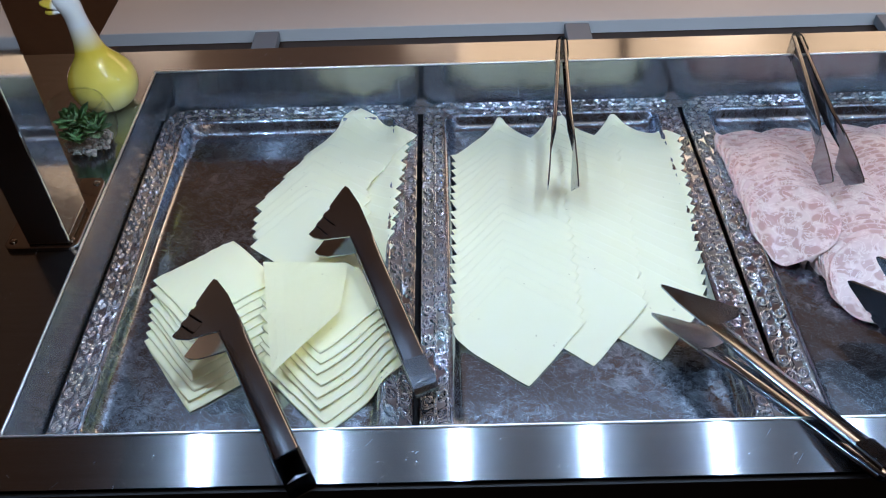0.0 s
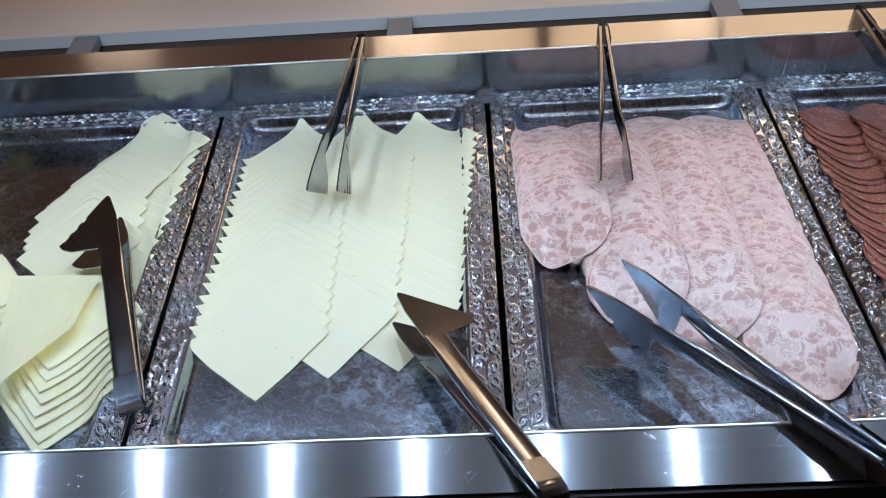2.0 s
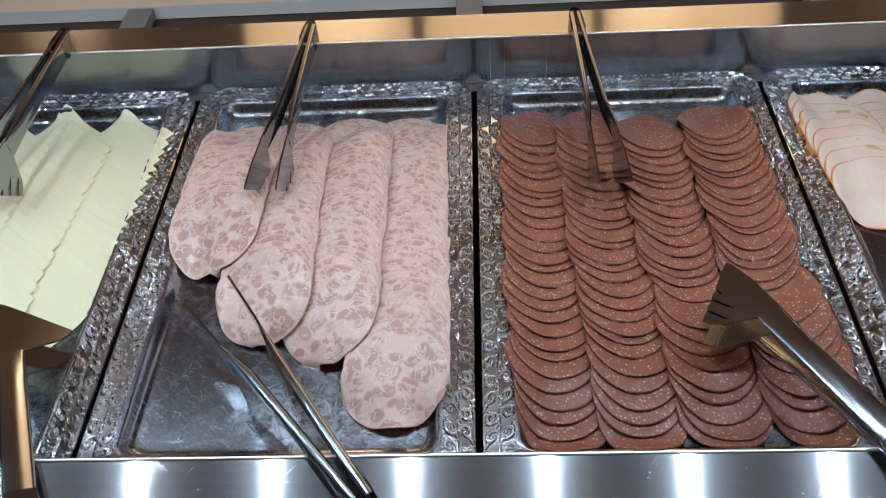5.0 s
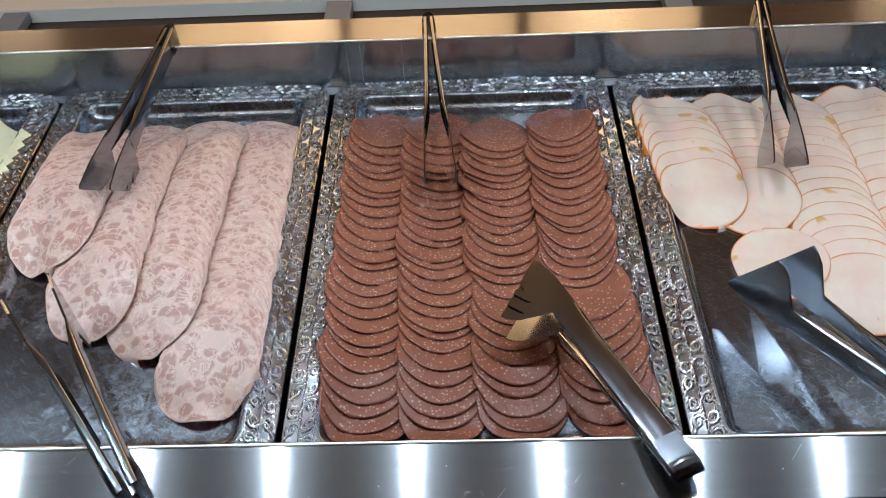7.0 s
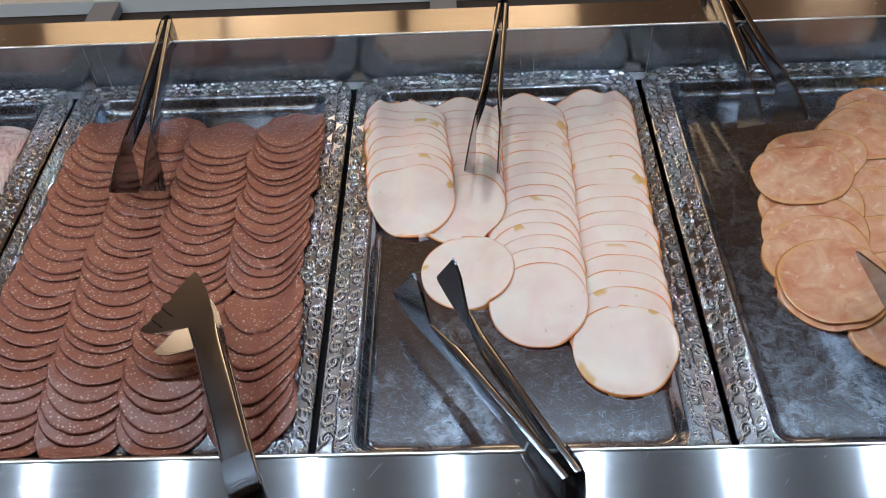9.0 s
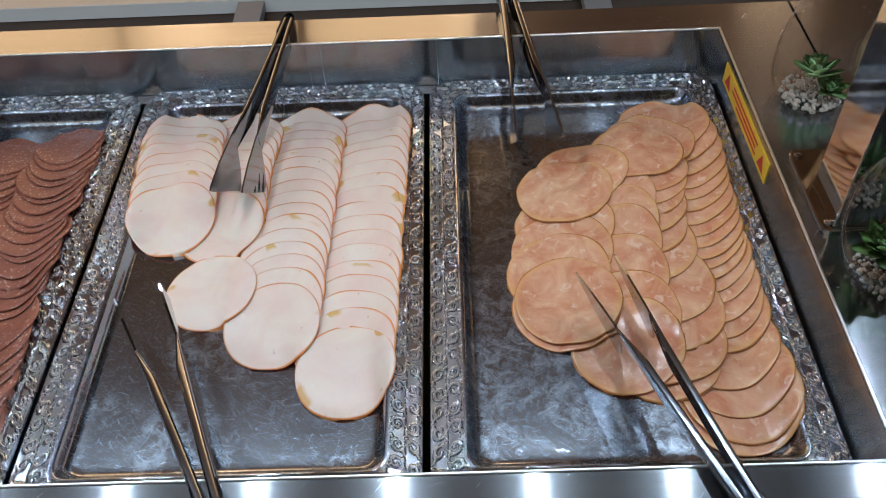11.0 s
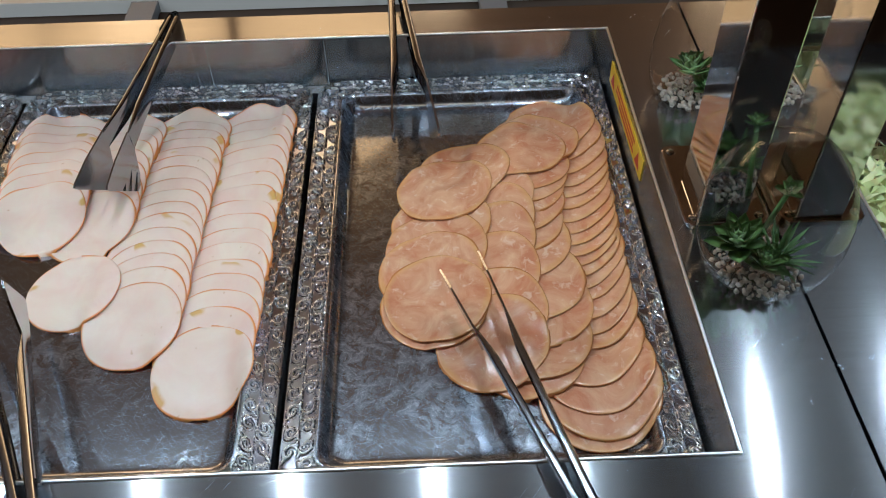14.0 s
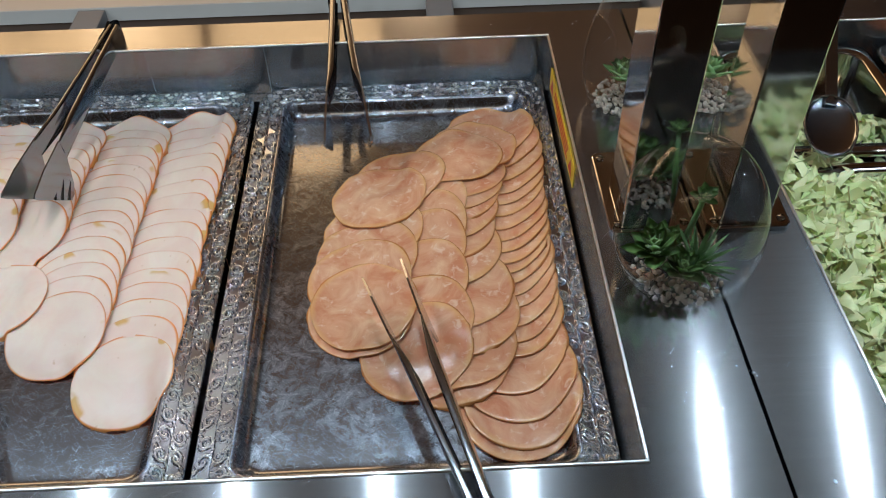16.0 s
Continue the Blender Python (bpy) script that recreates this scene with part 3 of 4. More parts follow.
class Pile:
    """The height of what already lies in one tray; each new slice is draped over it and added to it."""

    def __init__(self, cx):
        self.x0, self.y0 = cx - TRAY_W / 2, TRAY_Y - TRAY_D / 2
        gx, gy = np.meshgrid(self.x0 + CELL * np.arange(round(TRAY_W / CELL) + 1), self.y0 + CELL * np.arange(round(TRAY_D / CELL) + 1), indexing="ij")
        inset = np.minimum(TRAY_W / 2 - np.abs(gx - cx), TRAY_D / 2 - np.abs(gy - TRAY_Y))
        self.gx, self.gy = gx, gy
        self.h = np.interp(inset, [0.030, 0.034, 0.038, 0.043], [RIM_Z + 0.001, RIM_Z - 0.007, PAN_Z + 0.0025, PAN_Z + 0.0004])


def spread(a, k):
    """Running mean over 2k + 1 cells both ways, empty outside."""
    for axis in (0, 1):
        pad = [(0, 0), (0, 0)]
        pad[axis] = (k + 1, k)
        c = np.cumsum(np.pad(a, pad), axis=axis)
        n = a.shape[axis]
        a = np.take(c, range(2 * k + 1, 2 * k + 1 + n), axis=axis) - np.take(c, range(0, n), axis=axis)
    return a / (2 * k + 1) ** 2


def highest(a, k):
    out = a.copy()
    for dx in range(-k, k + 1):
        for dy in range(-k, k + 1):
            out = np.maximum(out, np.roll(np.roll(a, dx, 0), dy, 1))
    return out


RINGS = (0.0, 0.2, 0.4, 0.58, 0.74, 0.86, 0.94, 0.985, 1.0)


def drape(pile, name, kind, x, y, r, thick, material, rz, stiff, curl, label, category, group, seg=48):
    """One slice laid on the pile: round, or square on its corner, following what lies under it, with a rounded edge."""
    ph = [RNG.uniform(0, 6.28) for _ in range(4)]
    oval = 1 + RNG.uniform(-0.02, 0.02)
    a = np.arange(seg) * 2 * np.pi / seg
    if kind == "square":
        rim = r / np.maximum(np.abs(np.cos(a)), np.abs(np.sin(a))) * (1 + 0.004 * np.sin(7 * a + ph[0]))
        rim = np.where(np.isclose(np.abs(np.cos(a)), np.abs(np.sin(a))), rim * 0.985, rim)
    else:
        rim = r * (1 + 0.008 * np.sin(3 * a + ph[0]) + 0.006 * np.sin(5 * a + ph[1]))
    co, si = math.cos(radians(rz)), math.sin(radians(rz))

    def local(px, py):
        return (px - x) * co + (py - y) * si, (py - y) * co - (px - x) * si

    lx, ly = local(pile.gx, pile.gy)
    inside = np.maximum(np.abs(lx), np.abs(ly)) < r + CELL if kind == "square" else np.hypot(lx, ly) < r + CELL
    i0, i1 = np.where(inside.any(1))[0][[0, -1]]
    j0, j1 = np.where(inside.any(0))[0][[0, -1]]
    win = (slice(i0, i1 + 1), slice(j0, j1 + 1))
    mask, under = inside[win], pile.h[win]
    low = np.where(mask, under, 0.0)
    top = highest(low, 1)
    w = mask.astype(float)
    soft = spread(np.where(mask, top, 0.0), stiff) / np.maximum(spread(w, stiff), 1e-6)
    soft = np.maximum(soft, low + 0.0002)
    soft = spread(np.where(mask, soft, 0.0), 1) / np.maximum(spread(w, 1), 1e-6)
    edge_lift = np.clip(np.hypot(lx, ly)[win] / r, 0, 1.2) ** 4 * curl * (1 + np.sin(2 * np.arctan2(ly[win], lx[win]) + ph[2]) + 0.5 * np.sin(3 * np.arctan2(ly[win], lx[win]) + ph[3]))
    base = soft + np.maximum(edge_lift, 0)
    z0 = float(base[mask].mean())
    pile.h[win] = np.where(mask, np.maximum(under, base + thick), under)

    fx = np.concatenate([[0.0]] + [f * rim * np.cos(a) * oval for f in RINGS[1:]])
    fy = np.concatenate([[0.0]] + [f * rim * np.sin(a) / oval for f in RINGS[1:]])
    gi = np.clip((x + fx * co - fy * si - pile.x0) / CELL - i0, 0, i1 - i0 - 1e-6)
    gj = np.clip((y + fx * si + fy * co - pile.y0) / CELL - j0, 0, j1 - j0 - 1e-6)
    ii, jj = gi.astype(int), gj.astype(int)
    i2, j2 = np.minimum(ii + 1, i1 - i0), np.minimum(jj + 1, j1 - j0)
    u, v = gi - ii, gj - jj
    flat = np.where(mask, base, z0)
    for _ in range(3):
        flat = np.where(mask, base, spread(flat, 1))
    z = (flat[ii, jj] * (1 - u) * (1 - v) + flat[i2, jj] * u * (1 - v) + flat[ii, j2] * (1 - u) * v + flat[i2, j2] * u * v) - z0
    part_of = np.concatenate([[0.0]] + [np.full(seg, 0.0 if f < 0.95 else 0.12 if f < 0.99 else 0.36) for f in RINGS[1:]])
    up = np.column_stack((fx, fy, z + thick * (1 - part_of)))
    down = np.column_stack((fx, fy, z + thick * part_of))
    half, n = len(up), np.arange(seg)
    k = (n + 1) % seg
    faces = np.column_stack((np.zeros(seg, int), 1 + n, 1 + k)).tolist()
    for j in range(len(RINGS) - 2):
        faces += np.column_stack((1 + j * seg + n, 1 + (j + 1) * seg + n, 1 + (j + 1) * seg + k, 1 + j * seg + k)).tolist()
    faces += [[half + q for q in f[::-1]] for f in faces]
    last = 1 + seg * (len(RINGS) - 2)
    faces += np.column_stack((last + n, half + last + n, half + last + k, last + k)).tolist()
    me = mesh_of(name, np.concatenate((up, down)).tolist(), faces, material, True)
    thing(name, pose(x, y, z0, 0, 0, rz), label, category, group, "", me)


def row(start, end, count, bend=0.0, jitter=0.0012):
    """Places of an overlapping row of slices, the first laid first."""
    out = []
    for i in range(count):
        f = i / max(count - 1, 1)
        out.append((start[0] + (end[0] - start[0]) * f + bend * math.sin(math.pi * f) + RNG.uniform(-jitter, jitter), start[1] + (end[1] - start[1]) * f + RNG.uniform(-jitter, jitter)))
    return out


PILES = [Pile(-0.165 + 0.3305 * k) for k in range(6)]

# ham sausage: four overlapping rows, the shortest uppermost
HAM_L = "round pink slice of mottled ham sausage in an overlapping row"
for places in (row((0.584, 0.404), (0.591, 0.076), 40), row((0.524, 0.408), (0.526, 0.143), 33), row((0.455, 0.402), (0.462, 0.165), 29), row((0.401, 0.396), (0.402, 0.247), 19)):
    for x, y in places:
        drape(PILES[2], "ham_slice", "round", x, y, 0.0468, 0.0012, HAM, RNG.uniform(0, 360), 3, 0.0002, HAM_L, "ham slice", "ham slices")

# salami: four rows, the far slice of each uppermost
SAL_L = "dark red salami slice with pale fat specks"
for (x0, y0), (x1, y1), n in (((0.726, 0.416), (0.730, 0.040), 27), ((0.787, 0.412), (0.797, 0.042), 27), ((0.860, 0.158), (0.866, 0.042), 9), ((0.934, 0.160), (0.936, 0.046), 8), ((0.853, 0.400), (0.857, 0.196), 17), ((0.928, 0.416), (0.928, 0.205), 17)):
    for x, y in row((x1, y1), (x0, y0), n, -0.003, 0.0034):
        drape(PILES[3], "salami_slice", "round", x, y, 0.0388 + RNG.uniform(-0.0012, 0.0008), 0.0018, SALAMI, RNG.uniform(0, 360), 4, 0.0005, SAL_L, "salami slice", "salami slices")

# turkey ham: four rows, the near slice of each uppermost, and a single slice
TUR_L = "pale round turkey ham slice with thin orange rind"
for places in (row((1.260, 0.424), (1.251, 0.103), 17), row((1.188, 0.424), (1.181, 0.155), 16), row((1.116, 0.422), (1.114, 0.280), 9), row((1.053, 0.421), (1.064, 0.293), 8)):
    for x, y in places:
        drape(PILES[4], "turkey_slice", "round", x, y, 0.0452, 0.0019, TURKEY, RNG.uniform(0, 360), 4, 0.0003, TUR_L, "turkey slice", "turkey slices")
drape(PILES[4], "turkey_slice", "round", 1.118, 0.199, 0.0448, 0.0017, TURKEY, 20, 4, 0.0003, "single pale turkey slice lying apart on the tray", "turkey slice", "turkey slices")

# smoked pork loin: two rows with the far slice uppermost, then loose rows with the near slice uppermost
SMK_L = "moist orange-pink smoked pork loin slice"
PORK_EDGE = ((1.579, 0.061), (1.582, 0.071), (1.580, 0.094), (1.576, 0.120), (1.578, 0.156), (1.576, 0.171), (1.577, 0.188), (1.578, 0.209), (1.578, 0.222), (1.577, 0.236), (1.577, 0.247), (1.578, 0.258), (1.579, 0.273), (1.580, 0.288), (1.580, 0.303), (1.581, 0.322), (1.583, 0.338), (1.585, 0.354), (1.587, 0.375), (1.586, 0.396), (1.582, 0.415))
PORK_INNER = ((1.528, 0.111), (1.535, 0.126), (1.541, 0.158), (1.537, 0.185), (1.531, 0.233), (1.528, 0.264), (1.532, 0.290), (1.535, 0.311), (1.540, 0.327), (1.545, 0.343), (1.543, 0.370))
PORK_LOOSE = ((1.503, 0.298), (1.500, 0.266), (1.498, 0.237), (1.498, 0.198), (1.500, 0.152), (1.497, 0.120), (1.560, 0.385), (1.543, 0.365), (1.458, 0.268), (1.452, 0.234), (1.446, 0.205), (1.449, 0.166), (1.451, 0.172), (1.483, 0.342), (1.463, 0.316))
for places in (PORK_EDGE, PORK_INNER, PORK_LOOSE):
    for x, y in places:
        drape(PILES[5], "smoked_pork_slice", "round", x, y, 0.0490, 0.0016, SMOKED, RNG.uniform(0, 360), 3, 0.0004, SMK_L, "pork slice", "smoked pork slices")

# cheese, full tray: three rows of squares on their corners
CH_L = "pale yellow square cheese slice standing on its corner in a row"
for (x0, y0), (x1, y1), n in (((0.250, 0.407), (0.226, 0.151), 19), ((0.178, 0.413), (0.164, 0.147), 20), ((0.105, 0.405), (0.0985, 0.125), 20)):
    for x, y in row((x0, y0), (x1, y1), n, 0.0, 0.0008):
        drape(PILES[1], "cheese_slice", "square", x, y, 0.0485, 0.0003, CHEESE, 50.5 + RNG.uniform(-2, 2), 8, 0.0003, CH_L, "cheese slice", "cheese slices")
# cheese, half-empty tray
CH2_L = "pale yellow square cheese slice in a loose pile"
for places, turn, h in ((row((-0.078, 0.420), (-0.097, 0.195), 14), 52, 0.0485), (row((-0.070, 0.425), (-0.124, 0.335), 7), 52, 0.0485), (row((-0.124, 0.325), (-0.118, 0.260), 5), 50, 0.0485), (row((-0.199, 0.106), (-0.212, 0.196), 10), 38, 0.05), (row((-0.080, 0.079), (-0.088, 0.160), 8), 42, 0.05)):
    for x, y in places:
        drape(PILES[0], "cheese_slice", "square", x, y, h, 0.0004 if turn > 45 else 0.0019, CHEESE, turn + RNG.uniform(-2.5, 2.5), 9 if turn > 45 else 4, 0.0003, CH2_L, "cheese slice", "cheese slices")


def cut_slice(corners, thick, n=9):
    """A cut piece of a cheese slice with four corners, sagging a little in the middle."""
    bm, (a, b, c, d) = bmesh.new(), [Vector(p) for p in corners]
    grid = [[bm.verts.new((*(a.lerp(b, i / n).lerp(d.lerp(c, i / n), k / n)), -0.010 * (i / n) * (k / n) + 0.0012 * math.sin(0.9 * i) * math.sin(0.7 * k))) for k in range(n + 1)] for i in range(n + 1)]
    for i in range(n):
        for k in range(n):
            bm.faces.new((grid[i][k], grid[i + 1][k], grid[i + 1][k + 1], grid[i][k + 1]))
    bmesh.ops.solidify(bm, geom=bm.faces[:], thickness=thick)
    return from_bm("cheese_slice", bm, CHEESE)


thing("cheese_slice", pose(-0.115, 0.13, PAN_Z + 0.031, 1.5, -2), "pale cut cheese slice lying across two piles", "cheese slice", "cheese slices",
      data=cut_slice(((-0.017, -0.071), (0.041, 0.0), (0.042, 0.074), (-0.044, 0.072)), 0.0019))


# ---- tongs ----
def tong_arm(slots, sign, length=0.262):
    """One bowed arm: a channelled strip that flares on one side into a slanted flat head, with slots in the fork arm."""
    bm = bmesh.new()
    L, w, neck = length, 0.0112, 0.192

    def bow(x):
        u = max(0, min(1, x / L))
        return sign * (0.0065 + 0.0100 * u ** 1.2)

    cols = []
    for i in range(25):
        x = 0.004 + (neck - 0.004) * i / 24
        fade = min(1.0, (24 - i) / 5)
        deep = 0.0042 * fade
        row = [(-w, -deep), (-w * 0.97, -deep * 0.25), (-w * 0.72, 0), (0, 0.0004), (w * 0.72, 0), (w * 0.97, -deep * 0.25), (w, -deep)]
        inner = [(z * 0.86, d - 0.0013) for z, d in reversed(row)]
        cols.append([bm.verts.new((x, bow(x) + sign * d, z)) for z, d in row + inner])
    for a, b in zip(cols, cols[1:]):
        for k in range(14):
            j = (k + 1) % 14
            bm.faces.new((a[k], a[j], b[j], b[k])).smooth = True
    corner, apex = Vector((L - 0.050, -0.050)), Vector((L, 0.003))
    edge = apex - corner
    inward = Vector((-edge.y, edge.x)).normalized()
    outline = [(neck, -w), (L - 0.062, -0.0380), (corner.x - 0.005, corner.y + 0.0035), (corner.x + 0.001, corner.y + 0.0005)]
    if slots:
        for f in (0.15, 0.34, 0.53):
            a, b = corner + edge * (f - 0.052), corner + edge * (f + 0.052)
            outline += [tuple(a), tuple(a + inward * 0.021), tuple(b + inward * 0.021), tuple(b)]
    outline += [tuple(apex - edge * 0.06), (L + 0.0005, 0.0050), (L - 0.003, 0.0075), (L - 0.03, w), (neck, w)]
    thick = 0.0015 * sign
    front = [bm.verts.new((x, bow(x), y)) for x, y in outline]
    back = [bm.verts.new((x, bow(x) - thick, y)) for x, y in outline]
    n = len(outline)
    bm.faces.new(front)
    bm.faces.new(back[::-1])
    for i in range(n):
        bm.faces.new((front[i], back[i], back[(i + 1) % n], front[(i + 1) % n]))
    bmesh.ops.triangulate(bm, faces=[f for f in bm.faces if len(f.verts) > 4])
    return from_bm("arm", bm, TONG)


def tong_tail():
    """The sprung bend that joins both arms."""
    bm = bmesh.new()
    pts = [(0.03, 0.0082), (0.008, 0.0072), (0.0, 0.0058), (-0.004, 0.003), (-0.0052, 0.0), (-0.004, -0.003), (0.0, -0.0058), (0.008, -0.0072), (0.03, -0.0082)]
    w = 0.0108
    lo = [bm.verts.new((x, y, -w)) for x, y in pts]
    up = [bm.verts.new((x, y, w)) for x, y in pts]
    for i in range(len(pts) - 1):
        bm.faces.new((lo[i], lo[i + 1], up[i + 1], up[i]))
    bmesh.ops.solidify(bm, geom=bm.faces[:], thickness=0.0016)
    return from_bm("tail_bend", bm, TONG)


ARMS = {(slots, side): tong_arm(slots, side) for slots in (False, True) for side in (1, -1)}
TAIL = tong_tail()


def tongs(tail, head, up, label, flip=1, fork_up=False):
    """tail, head: where the bend and the upper tip are; up: the way from the flared corner to the straight back of the blades."""
    t, h = Vector(tail), Vector(head)
    u = (h - t)
    size = u.length / 0.262
    u.normalize()
    w = Vector(up)
    w = (w - u * w.dot(u)).normalized()
    v = w.cross(u)
    m = Matrix((u, v, w)).transposed().to_4x4()
    m = Matrix.Translation(t) @ m @ Matrix.Diagonal((size, flip, 1, 1))
    ob = thing("serving_tongs", Matrix(), label, "tongs", "serving tongs")
    ob.matrix_world = m
    upper = 1 if v.dot(Vector((-0.2, -0.5, 0.8))) * flip > 0 else -1
    part("arm", ARMS[False, -upper if fork_up else upper], ob, None, "plain steel blade")
    part("arm", ARMS[True, upper if fork_up else -upper], ob, None, "slotted steel fork blade")
    part("tail_bend", TAIL, ob)
    return ob


BACK = "stainless steel serving tongs leaning on the far edge of the well"
NEAR = "stainless steel serving tongs lying across the tray and the near edge"
tongs((0.181, 0.528, 0.909), (0.155, 0.268, 0.892), (0, 0.0, 1), BACK, -1)
tongs((0.474, 0.525, 0.907), (0.453, 0.264, 0.890), (0, 0.0, 1), BACK, -1)
tongs((0.779, 0.531, 0.906), (0.795, 0.260, 0.890), (0, 0.0, 1), BACK, -1)
tongs((1.168, 0.540, 0.906), (1.134, 0.272, 0.890), (0, 0.0, 1), BACK, -1)
tongs((1.417, 0.590, 0.914), (1.437, 0.330, 0.893), (0, 0.0, 1), BACK, -1.45)
tongs((-0.080, -0.090, 0.912), (-0.197, 0.150, 0.869), (0.9, 0.3, 0.15), NEAR, -1, True)
tongs((0.010, 0.030, 0.868), (-0.081, 0.289, 0.868), (0.93, 0.3, 0.1), "stainless steel serving tongs lying on the cheese and tray border", -1, True)
tongs((0.354, -0.092, 0.916), (0.236, 0.134, 0.863), (-0.9, -0.4, 0.35), NEAR, -1)
tongs((0.588, -0.080, 0.914), (0.425, 0.140, 0.886), (-0.2, 0.1, 1), NEAR, -1.4, True)
tongs((0.966, -0.066, 0.914), (0.877, 0.155, 0.871), (0.9, 0.4, 0.1), NEAR, -1, True)
tongs((1.186, -0.068, 0.914), (1.072, 0.160, 0.866), (-0.15, 0.25, -0.7), NEAR, 1.35)
tongs((1.548, -0.095, 0.914), (1.472, 0.168, 0.886), (-0.1, -0.45, 0.8), NEAR, -1.15)


# ---- decorations ----
def duck():
    """A glazed pear-shaped bird figure: one plain mesh."""
    bm = bmesh.new()
    spine = [((0, 0, 0.001), 0.019), ((0, 0, 0.006), 0.029), ((0, 0, 0.017), 0.0365), ((0, 0, 0.032), 0.0395), ((0, 0, 0.046), 0.036), ((-0.001, 0, 0.058), 0.0275), ((-0.003, 0, 0.069), 0.0195), ((-0.005, 0, 0.082), 0.0152), ((-0.008, 0, 0.100), 0.0128), ((-0.011, 0, 0.116), 0.0118), ((-0.015, 0, 0.127), 0.0132), ((-0.019, 0, 0.134), 0.0132), ((-0.022, 0, 0.140), 0.010), ((-0.024, 0, 0.1435), 0.0035)]
    n, rings = 48, []
    knots = [Vector((x * 0.55, 0, z, r)) for (x, _, z), r in spine]
    fine = []
    for i in range(len(knots) - 1):
        p0, p1, p2, p3 = (knots[max(0, min(len(knots) - 1, i + d))] for d in (-1, 0, 1, 2))
        for f in (0, 0.25, 0.5, 0.75):
            fine.append(0.5 * (2 * p1 + (p2 - p0) * f + (2 * p0 - 5 * p1 + 4 * p2 - p3) * f * f + (3 * p1 - p0 - 3 * p2 + p3) * f ** 3))
    for (x, y, z), r in [((p[0], 0, p[2]), p[3]) for p in fine] + [((-0.0132, 0, 0.1435), 0.0035)]:
        rings.append([bm.verts.new((x + r * math.cos(2 * math.pi * i / n), y + r * math.sin(2 * math.pi * i / n), z)) for i in range(n)])
    for a, b in zip(rings, rings[1:]):
        for i in range(n):
            bm.faces.new((a[i], a[(i + 1) % n], b[(i + 1) % n], b[i]))
    bm.faces.new(rings[0][::-1])
    bm.faces.new(rings[-1])
    for dz, ang, ln in ((0.131, 12, 0.024), (0.125, -8, 0.020)):
        r = bmesh.ops.create_uvsphere(bm, u_segments=16, v_segments=10, radius=1.0)
        bmesh.ops.transform(bm, verts=r["verts"], matrix=Matrix.Translation((-0.022, 0, dz)) @ pose(0, 0, 0, 0, ang, 0) @ Matrix.Diagonal((ln * 0.7, 0.010, 0.0042, 1)))
    m, nn, l, b = mat("yellow_white_glaze", (0.8, 0.7, 0.1), 0.12, 0.0, Coat_Weight=0.6)
    tc, sep = nn.new("ShaderNodeTexCoord"), nn.new("ShaderNodeSeparateXYZ")
    l.new(tc.outputs["Object"], sep.inputs[0])
    z = math_node(nn, l, "MULTIPLY_ADD", noise_tex(nn, l, tc.outputs["Object"], 40.0, 3.0), 0.014)
    l.new(sep.outputs[2], z.node.inputs[2])
    c = ramp(nn, l, math_node(nn, l, "MULTIPLY", z, 5.0), (0.02, (0.80, 0.76, 0.40)), (0.22, (0.82, 0.68, 0.13)), (0.42, (0.80, 0.58, 0.05)), (0.58, (0.82, 0.80, 0.74)))
    bill = ramp(nn, l, math_node(nn, l, "MULTIPLY", sep.outputs[0], -10.0), (0.22, 0.0), (0.26, 1.0))
    l.new(mix(nn, l, bill, c, (0.80, 0.58, 0.06)), b.inputs["Base Color"])
    thing("bird_figurine", pose(-0.368, 0.438, TOP + 0.001, 0, 0, 6), "glossy yellow and white ceramic bird figurine on the counter", "figurine", data=from_bm("bird_figurine", bm, m, True))


duck()


def leaf_bm(bm, length, width, curl, m, fold=0.25, thick=0.0):
    rows, vs = 5, []
    for i in range(rows + 1):
        f = i / rows
        ww = width * math.sin(math.pi * (0.12 + 0.86 * f)) ** 0.8 * (1.0 if f < 0.98 else 0.2)
        z = curl * f * f * length
        vs.append([bm.verts.new(m @ Vector((f * length, s * ww * 0.5, z + fold * abs(s) * ww * 0.5))) for s in (-1, 0, 1)])
    for a, b in zip(vs, vs[1:]):
        for k in range(2):
            bm.faces.new((a[k], a[k + 1], b[k + 1], b[k]))


def single_leaf(width, curl, fold, thick, material, name="leaf"):
    bm = bmesh.new()
    leaf_bm(bm, 1.0, width, curl, Matrix(), fold)
    bmesh.ops.solidify(bm, geom=bm.faces[:], thickness=thick)
    return from_bm(name, bm, material, True)


def leaf_look(name, c1, c2):
    """Leaf colour that differs from leaf to leaf."""
    m, n, l, b = mat(name, c1, 0.42, 0.0, Subsurface_Weight=0.1, Subsurface_Scale=0.003)
    info = n.new("ShaderNodeObjectInfo")
    f = noise_tex(n, l, coords(n, l), 3.0, 3.0)
    l.new(mix(n, l, info.outputs["Random"], mix(n, l, f, c1, c2), c2), b.inputs["Base Color"])
    return m


LEAF = single_leaf(0.56, 0.25, 0.45, 0.05, leaf_look("green_rosette_leaf", (0.06, 0.15, 0.045), (0.19, 0.33, 0.11)))

